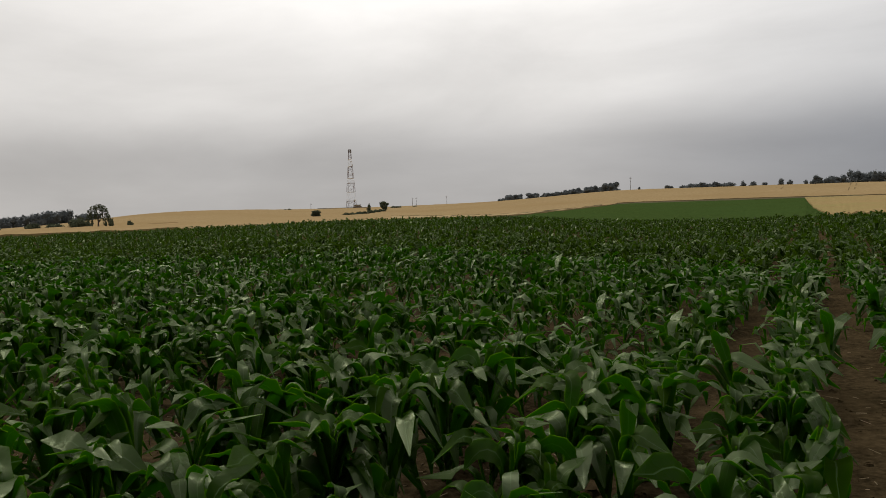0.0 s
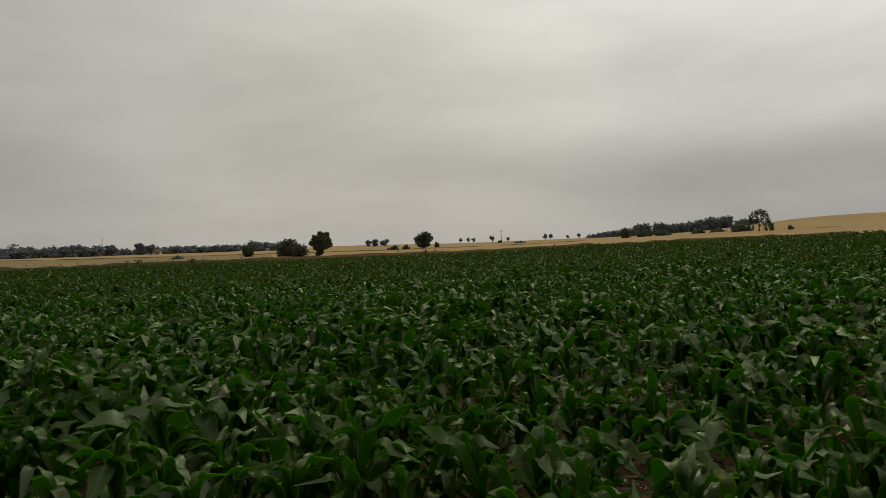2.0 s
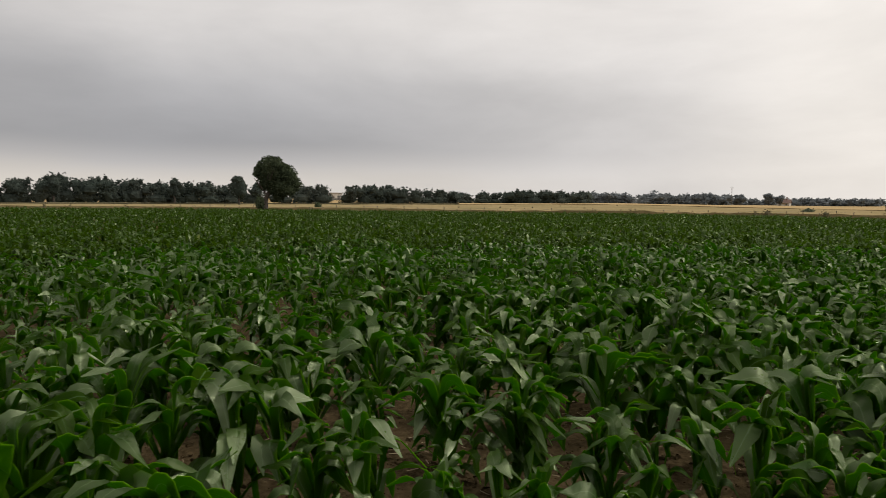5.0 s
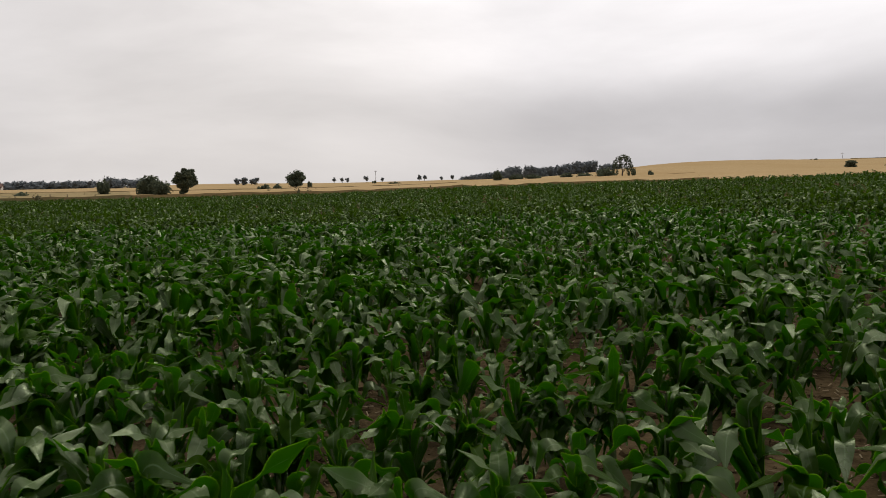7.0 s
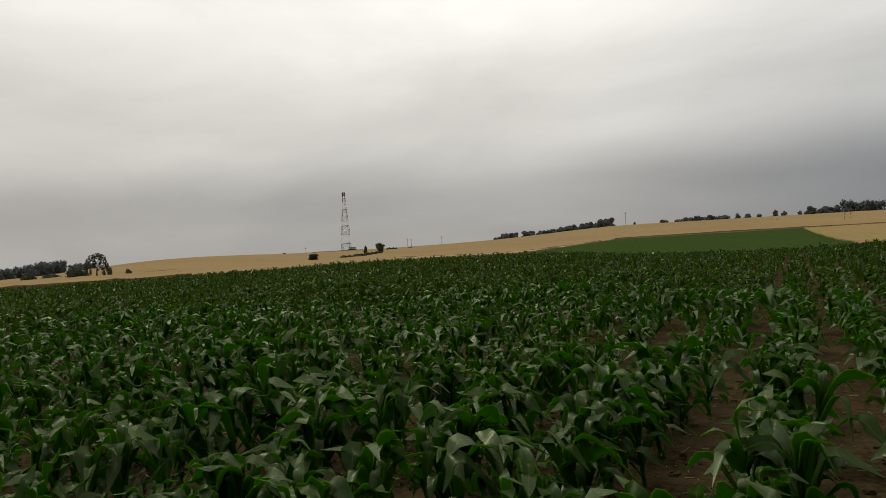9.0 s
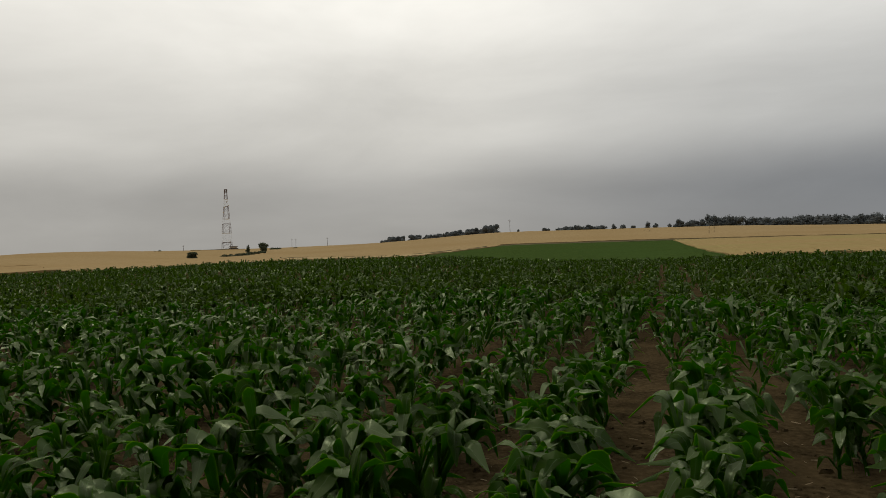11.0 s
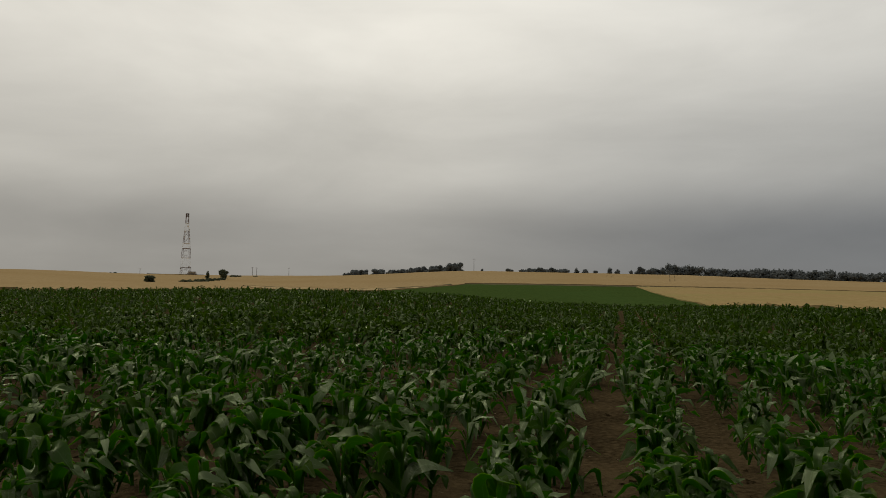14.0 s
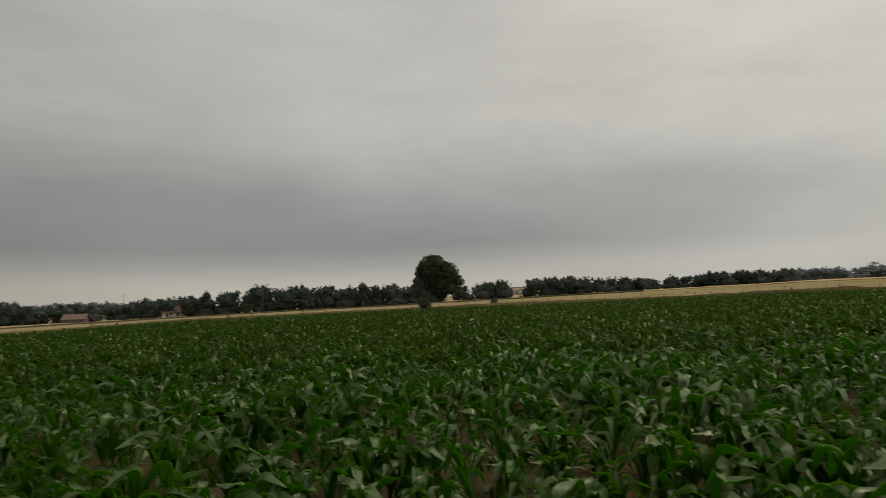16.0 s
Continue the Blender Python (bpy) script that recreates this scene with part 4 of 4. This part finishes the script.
def house(az, r, wide, deep, eaves, ridge, turn, wall_mat, label, windows=3, chimney=True):
    x, y, z = on_ground(az, r, 0.3)
    root = thing("house", pose(x, y, z, 0, 0, az + turn), label, "house")
    w, d = wide / 2, deep / 2
    wall = ([(-w, -d, 0), (w, -d, 0), (w, d, 0), (-w, d, 0), (-w, -d, eaves), (w, -d, eaves), (w, d, eaves), (-w, d, eaves), (-w, 0, ridge - 0.2), (w, 0, ridge - 0.2)],
            [(0, 1, 5, 4), (2, 3, 7, 6), (3, 0, 4, 8, 7), (1, 2, 6, 9, 5), (3, 2, 1, 0)])
    put("wall", mesh_of("wall", *wall, wall_mat), root)
    o, t = 0.5, 0.25
    drop = (ridge - eaves) * o / d
    for sy in (-1, 1):
        lo, hi = eaves - drop, ridge
        v = [(-w - o, sy * (d + o), lo), (w + o, sy * (d + o), lo), (w + o, 0, hi), (-w - o, 0, hi)]
        v += [(a, b, c + t) for a, b, c in v]
        put("roof", mesh_of("roof", v, [(0, 1, 2, 3), (7, 6, 5, 4), (0, 4, 5, 1), (1, 5, 6, 2), (2, 6, 7, 3), (3, 7, 4, 0)], ROOF), root)
    if chimney:
        put("chimney", mesh_of("chimney", *block(w * 0.3, -0.5, ridge - 0.8, w * 0.3 + 0.9, 0.4, ridge + 1.6), BRICK), root)
    for k in range(windows):
        cx = -w + wide * (k + 0.5) / windows
        pane = put("window", mesh_of("window", *block(cx - 0.55, -d - 0.04, eaves * 0.4, cx + 0.55, -d + 0.05, eaves * 0.4 + 1.3), PLASTER), root)
        put("pane", mesh_of("pane", *block(cx - 0.45, -d - 0.07, eaves * 0.4 + 0.1, cx + 0.45, -d - 0.045, eaves * 0.4 + 1.2), PANE), pane)
    return root


# the lone round tree at the field's edge
LONE_CROWN = [(0.62, 0.00, 5.74, 1.74, 1.81, 1.83), (-0.41, 0.38, 5.56, 1.07, 1.16, 1.13), (1.23, -0.57, 6.48, 1.16, 1.23, 1.03), (2.73, 0.00, 5.00, 1.44, 1.57, 1.50), (3.89, 0.28, 3.89, 0.95, 1.07, 0.94), (1.81, 0.00, 3.61, 1.65, 1.57, 1.41),
              (2.97, -0.47, 3.05, 0.99, 0.99, 0.85), (1.74, 0.19, 2.22, 0.74, 0.74, 0.70), (-0.09, 0.00, 3.99, 0.99, 1.07, 1.03), (2.15, 1.14, 5.84, 0.99, 0.99, 0.94), (-0.99, -0.19, 5.19, 0.62, 0.66, 0.56), (0.74, 0.00, 4.26, 1.41, 1.41, 1.22)]
tree(108.75, 101.5, 7.9, 6.7, 1.7, "lone broad-leaved tree with a dense dark lopsided crown", seed=11, clumps=7500, trunk=0.36, clump=0.16, lean=1.5, core=0.80, masses=LONE_CROWN)
hedge_bush(109.1, 101.7, 2.7, 2.0, "dark shrub at the foot of the lone tree", 12)
# trees and bushes in the western wheat
WHEAT_TREE = [(0.9, 0, 5.2, 1.6, 1.6, 1.25), (-0.7, 0.3, 4.7, 1.2, 1.2, 1.05), (2.1, 0, 4.5, 1.0, 1.0, 0.9), (1.2, -0.3, 3.5, 1.5, 1.5, 1.1), (-0.3, 0, 3.1, 1.2, 1.2, 1.0), (-1.7, 0, 3.9, 0.8, 0.8, 0.7),
              (0.3, 0, 2.0, 0.8, 0.8, 0.8), (1.9, 0.2, 6.1, 0.7, 0.7, 0.6), (0.3, 0, 6.3, 0.7, 0.7, 0.55), (-1.2, -0.2, 5.6, 0.5, 0.5, 0.45), (2.7, 0, 3.5, 0.6, 0.6, 0.6), (-0.4, 0, 1.1, 0.5, 0.5, 0.7)]
tree(58.4, 164, 6.3, 5.8, 0.5, "dark round tree with a ragged top in the ripe wheat", seed=21, clumps=2600, lean=0.8, clump=0.22, core=0.78, masses=[tuple(0.9 * v for v in lump) for lump in WHEAT_TREE])
hedge_bush(60.5, 170, 5.1, 5.2, "broad dark bush tree in the ripe wheat", 22, clumps=1800)
tree(50.3, 252, 7.0, 7.2, 0.5, "dark round tree on the flat wheat land", seed=23, clumps=1500, lobes=14, clump=0.28)
BUSHES = "bushes in the wheat"
for az, r, tall, wide, seed in ((63.8, 192, 4.5, 3.5, 24), (68.8, 187, 1.9, 4.0, 25), (52.5, 237, 2.8, 2.7, 26), (51.6, 237, 2.7, 2.6, 27), (49.2, 272, 3.4, 1.9, 28), (44.1, 402, 2.9, 2.2, 29), (42.6, 301, 1.8, 4.7, 30), (104.9, 201, 2.6, 2.4, 34)):
    hedge_bush(az, r, tall, wide, "dark bush standing in the ripe wheat", seed, BUSHES)
tree(63.6, 207, 5.6, 1.3, 0.4, "slim pointed tree behind a bush", seed=35, clumps=240, lobes=5, clump=0.14)
ROW = "row of small trees on the horizon"
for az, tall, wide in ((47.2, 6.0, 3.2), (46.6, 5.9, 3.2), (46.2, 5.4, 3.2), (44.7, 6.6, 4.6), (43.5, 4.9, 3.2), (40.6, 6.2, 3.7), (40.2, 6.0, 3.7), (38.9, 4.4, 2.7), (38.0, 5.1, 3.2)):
    tree(az, 591, tall, wide * 1.25, tall * 0.24, "small round tree in a row on the horizon", group=ROW, seed=int(az * 10), clumps=150, lobes=5, clump=0.35, leafy=WOOD_HAZED)
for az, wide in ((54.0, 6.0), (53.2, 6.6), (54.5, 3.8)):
    tree(az, 422, 5.3, wide, 0.3, "dark tree of a small copse in the wheat", group="small copse", seed=int(az * 9), clumps=260, lobes=7, clump=0.3, leafy=WOOD_HAZED)
# the feathery tree and the bushes on the slope
FEATHER_CROWN = [(0.2, 0, 5.25, 1.0, 1.1, 0.70), (-0.9, 0, 4.85, 0.8, 0.9, 0.75), (1.15, 0.2, 4.85, 0.8, 0.9, 0.75), (-1.7, 0, 3.6, 0.55, 0.6, 1.25), (1.8, 0, 3.4, 0.55, 0.6, 1.35), (-2.15, 0.1, 2.2, 0.32, 0.4, 1.2), (2.3, 0, 2.1, 0.36, 0.4, 1.4), (0.6, 0, 3.6, 0.42, 0.5, 1.15),
                 (-0.5, 0.2, 3.5, 0.40, 0.5, 1.05), (1.2, 0, 2.2, 0.28, 0.3, 1.1), (-1.3, 0, 1.9, 0.25, 0.3, 0.9)]
tree(25.3, 185, 6.2, 4.8, 0.9, "feathery tree with an open drooping crown", seed=31, clumps=1700, clump=0.17, core=0.35, masses=FEATHER_CROWN)
for az, r, tall, wide, seed in ((26.5, 196, 3.2, 5.1, 36), (24.5, 191, 3.1, 1.5, 37), (23.3, 196, 2.3, 2.2, 33), (28.2, 231, 2.1, 4.3, 38), (29.4, 231, 2.5, 3.3, 39), (31.9, 261, 2.6, 5.4, 44), (33.1, 261, 2.7, 5.4, 45), (34.7, 261, 5.0, 4.6, 46)):
    hedge_bush(az, r, tall, wide, "dark bush on the wheat slope", seed, "bushes on the slope")
# trees by the mast
tree(9.82, 310, 3.6, 4.4, 0.1, "round dark tree on the wheat hillside", seed=41, clumps=900, clump=0.28, lobes=14)
tree(4.53, 420, 6.6, 6.3, 0.2, "round dark tree near the lattice mast", seed=42, clumps=1100, clump=0.34, lobes=16)
tree(5.71, 379, 5.9, 2.6, 0.3, "slim dark tree near the lattice mast", seed=47, clumps=240, lobes=5, clump=0.3)
for az, r, tall, wide, seed in ((7.5, 329, 2.1, 4.0, 48), (7.0, 334, 2.0, 4.2, 71), (6.5, 340, 2.1, 4.2, 72), (6.05, 346, 2.2, 4.2, 73), (5.6, 360, 2.4, 4.4, 75), (5.2, 374, 2.3, 4.4, 76), (4.8, 388, 2.4, 4.6, 77), (3.76, 495, 2.2, 6.0, 49), (2.08, 495, 1.5, 4.0, 74), (11.85, 532, 1.8, 3.4, 50)):
    hedge_bush(az, r, tall, wide, "low dark bush near the lattice mast", seed, "bushes near the mast")
# trees on the eastern hill line
HILL = "trees on the hill line"
HEDGE_TREES = [(-5.4, 458, 5.4, 7.5), (-4.8, 460, 3.4, 5), (-6.0, 458, 4.4, 6), (-7.1, 458, 4.5, 7.1), (-8.2, 453, 4.1, 6.6), (-8.9, 453, 4.0, 6.6), (-9.9, 448, 4.6, 5.6), (-10.6, 448, 5.2, 6.6), (-11.3, 442, 5.4, 6), (-11.9, 442, 5.6, 6), (-12.6, 436, 6.2, 7), (-13.3, 434, 6.8, 6.6)]
SPARSE_TREES = [(-15.2, 427, 3.2, 1.7), (-17.3, 432, 3.4, 6), (-18.9, 437, 4.2, 6.8), (-19.8, 437, 4.7, 5.4), (-20.6, 438, 4.2, 5.4), (-21.4, 438, 4.3, 7.4), (-22.5, 437, 5.1, 3.4), (-23.2, 437, 4.1, 4.7), (-23.9, 437, 3.3, 3.4), (-25.0, 438, 5.2, 3.6), (-25.6, 438, 4.6, 3.5), (-26.6, 438, 4.5, 2.9), (-27.25, 430, 7.9, 6.0), (-28.2, 439, 6.0, 8.2), (-28.9, 439, 6.6, 5.6)]
for az, r, tall, wide in HEDGE_TREES + SPARSE_TREES:
    tree(az, r, tall * (0.76 + 0.2 * abs(math.sin(az * 9.1))), wide * (1.35 if az > -14 else 1.1), -tall * 0.35, "small dark tree of a broken hedge on the hill line", group=HILL, seed=int(-az * 10) + 3, clumps=420, lobes=9, clump=0.22, leafy=WOOD_HAZED, core=0.84)
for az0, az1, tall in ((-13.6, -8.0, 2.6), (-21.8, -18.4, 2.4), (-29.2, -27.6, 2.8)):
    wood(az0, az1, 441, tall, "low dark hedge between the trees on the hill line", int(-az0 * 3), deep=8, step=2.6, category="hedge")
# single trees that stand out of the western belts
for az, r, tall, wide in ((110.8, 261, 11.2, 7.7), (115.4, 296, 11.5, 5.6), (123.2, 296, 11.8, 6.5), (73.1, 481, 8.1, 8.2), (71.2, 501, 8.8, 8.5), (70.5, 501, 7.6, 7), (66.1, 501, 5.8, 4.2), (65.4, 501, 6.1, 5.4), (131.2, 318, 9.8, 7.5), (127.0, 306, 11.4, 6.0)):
    tree(az, r, tall, wide, tall * 0.18, "dark round tree in front of the far belt", group="trees of the far belt", seed=int(az * 7), clumps=420, lobes=8, clump=wide * 0.05, leafy=BELT_LEAVES if az > 80 else WOOD_HAZED, core=0.88)

# far woods
BELT = "dense dark belt of far trees on the flat land"
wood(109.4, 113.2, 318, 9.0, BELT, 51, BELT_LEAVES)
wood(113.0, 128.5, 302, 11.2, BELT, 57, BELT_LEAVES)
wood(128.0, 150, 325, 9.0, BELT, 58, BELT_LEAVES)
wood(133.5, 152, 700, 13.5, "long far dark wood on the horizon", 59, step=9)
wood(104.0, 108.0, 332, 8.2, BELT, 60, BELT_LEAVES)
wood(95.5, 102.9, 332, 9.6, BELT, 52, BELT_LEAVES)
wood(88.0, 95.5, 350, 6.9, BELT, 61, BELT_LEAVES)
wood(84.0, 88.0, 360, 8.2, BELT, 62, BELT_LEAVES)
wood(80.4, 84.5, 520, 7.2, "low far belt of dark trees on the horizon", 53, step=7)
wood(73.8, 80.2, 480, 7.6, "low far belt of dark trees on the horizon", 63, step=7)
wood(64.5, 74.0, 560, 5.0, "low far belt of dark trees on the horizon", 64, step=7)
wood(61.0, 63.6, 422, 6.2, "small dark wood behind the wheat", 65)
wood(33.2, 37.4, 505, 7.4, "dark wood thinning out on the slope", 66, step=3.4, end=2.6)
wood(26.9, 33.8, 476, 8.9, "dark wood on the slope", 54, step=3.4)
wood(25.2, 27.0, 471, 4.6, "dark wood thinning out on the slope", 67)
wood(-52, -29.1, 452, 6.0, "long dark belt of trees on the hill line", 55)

# poles, houses, sheds
for az, r, tall in ((10.2, 540, 5.0), (2.3, 564, 7.2), (2.0, 564, 7.0), (-0.4, 563, 7.4), (-14.55, 427, 8.0), (44.05, 402, 8.0), (73.7, 471, 11.8), (114.1, 480, 13.0), (133.0, 480, 14.0)):
    pole(az, r, tall)
house(129.2, 328, 11.5, 8, 3.0, 5.6, 10, PLASTER, "farmhouse with pale walls and a red tiled roof")
house(135.7, 320, 8, 6, 2.5, 4.2, -15, BRICK, "red brick farm building with a tiled roof", chimney=False)
house(74.8, 512, 6, 6, 3.0, 5.2, 20, PLASTER, "small far house with a red roof", 2)
house(70.2, 512, 7, 6, 2.9, 4.9, -10, PLASTER, "small far house with pale walls and a red roof", 2)


def shed(az, r, wide, deep, tall):
    x, y, z = on_ground(az, r, 0.3)
    root = thing("shed", pose(x, y, z, 0, 0, az), "long low pale farm shed with a flat metal roof", "shed")
    put("wall", mesh_of("wall", *block(-wide / 2, -deep / 2, 0, wide / 2, deep / 2, tall), PLASTER), root)
    put("roof", mesh_of("roof", *block(-wide / 2 - 0.5, -deep / 2 - 0.5, tall, wide / 2 + 0.5, deep / 2 + 0.5, tall + 0.5), STEEL), root)
    for k in range(5):
        cx = -wide / 2 + wide * (k + 0.5) / 5
        put("door", mesh_of("door", *block(cx - 1.4, -deep / 2 - 0.08, 0.1, cx + 1.4, -deep / 2 + 0.02, tall * 0.7), STEEL), root)
    return root


shed(104.3, 590, 24, 14, 6.4)
shed(6.62, 572, 5, 4, 2.9)

# field fence in the western wheat
fx, fy, fz = on_ground(90, 140)
fence = thing("fence", pose(fx, fy, fz), "long low field fence of wooden posts and wires", "fence")
tops = []
for k in range(48):
    az = 66 + k * 1.04
    x, y, z = on_ground(az, 138 + 4 * math.sin(az * 0.3))
    h = 1.50 + 0.20 * math.sin(k * 2.3)
    lean = 0.08 * math.sin(k * 5.1)
    put("fence_post", mesh_of("fence_post", *tube([(x - fx, y - fy, z - fz - 0.3), (x - fx + lean, y - fy, z - fz + h)], [0.07, 0.06], 5), POST), fence)
    tops.append((x - fx + lean, y - fy, z - fz + h - 0.15))
for drop in (0.0, 0.45):
    put("wire", mesh_of("wire", *tube([(a, b, c - drop) for a, b, c in tops], [0.012] * len(tops), 4), STEEL), fence)


# weeds that stand out of the wheat along its near edge
g_weed = np.random.default_rng(81)
weeds = []
for k in range(110):
    az = g_weed.uniform(40, 140)
    near_r, far_r = float(edge_line(az)) + 3, float(at_bearing(_slope_r, az)) * 0.93
    r = near_r + (far_r - near_r) * g_weed.random() ** 1.6
    x, y, z = on_ground(az, r)
    h, w = g_weed.uniform(0.6, 1.25), g_weed.uniform(0.2, 0.55)
    weeds.append((x, y, z + h * 0.5, w, w, h * 0.55))
tagged(new("weed_tufts", crown_mesh("weed_tufts", weeds, 0.10, 3500, SCRUB, 82, 0.6)), "dark weedy tufts standing in the wheat edge", "weeds", kind="stuff")


# lattice mast
def mast(az, r, tall):
    x, y, z = on_ground(az, r, 0.3)
    root = thing("lattice_mast", pose(x, y, z, 0, 0, az + 12), "tall lattice mast in faded red and white steel bands", "mast")

    def half(h):
        f = h / tall
        return float(np.interp(f, [0, 0.38, 0.65, 0.9, 1.0], [3.4, 2.7, 1.7, 0.95, 0.90]))
    corners = ((1, 1), (1, -1), (-1, -1), (-1, 1))
    cuts = [0, 0.14, 0.29, 0.44, 0.52, 0.72, 0.84, 1.0]
    for k, (f0, f1) in enumerate(zip(cuts, cuts[1:])):
        red = k % 2 == 0
        mat = MAST_RED if red else MAST_WHITE
        section = put("mast_section", mesh_of("mast_section", *block(-half(f1 * tall), -half(f1 * tall), f1 * tall - 0.25, half(f1 * tall), half(f1 * tall), f1 * tall), mat), root, "faded red lattice section" if red else "faded white lattice section")
        steps = 2
        for i, (sx, sy) in enumerate(corners):
            hs = np.linspace(f0 * tall, f1 * tall, steps + 1)
            put("mast_leg", mesh_of("mast_leg", *tube([(sx * half(h), sy * half(h), h) for h in hs], [0.14 if red else 0.045] * (steps + 1), 4), mat), section)
            tx, ty = corners[(i + 1) % 4]
            braces = []
            for h0, h1 in zip(hs, hs[1:]):
                braces.append(tube([(sx * half(h0), sy * half(h0), h0), (tx * half(h1), ty * half(h1), h1)], [0.06 if red else 0.02] * 2, 4))
                braces.append(tube([(tx * half(h0), ty * half(h0), h0), (sx * half(h1), sy * half(h1), h1)], [0.06 if red else 0.02] * 2, 4))
            put("brace", mesh_of("brace", *merge(braces), mat), section)
    for k, (f, w) in enumerate(((0.60, 0.4), (0.63, 2.2), (0.71, 4.0), (0.74, 5.5), (0.80, 1.0), (0.12, 2.6), (0.15, 5.2))):
        h = f * tall
        a, b = math.cos(w), math.sin(w)
        c = half(h) + 0.7
        put("aerial", mesh_of("aerial", *tube([(a * (c - 0.4), b * (c - 0.4), h), (a * c, b * c, h), (a * (c + 0.3), b * (c + 0.3), h)], [0.5, 0.75, 0.3], 10), MAST_WHITE), root)
    for k in range(6):
        w = k * 1.05
        put("aerial", mesh_of("aerial", *block(math.cos(w) * 1.1 - 0.18, math.sin(w) * 1.1 - 0.18, tall - 2.6, math.cos(w) * 1.1 + 0.18, math.sin(w) * 1.1 + 0.18, tall - 0.3), STEEL), root)
    return root


mast(7.07, 586, 47.5)
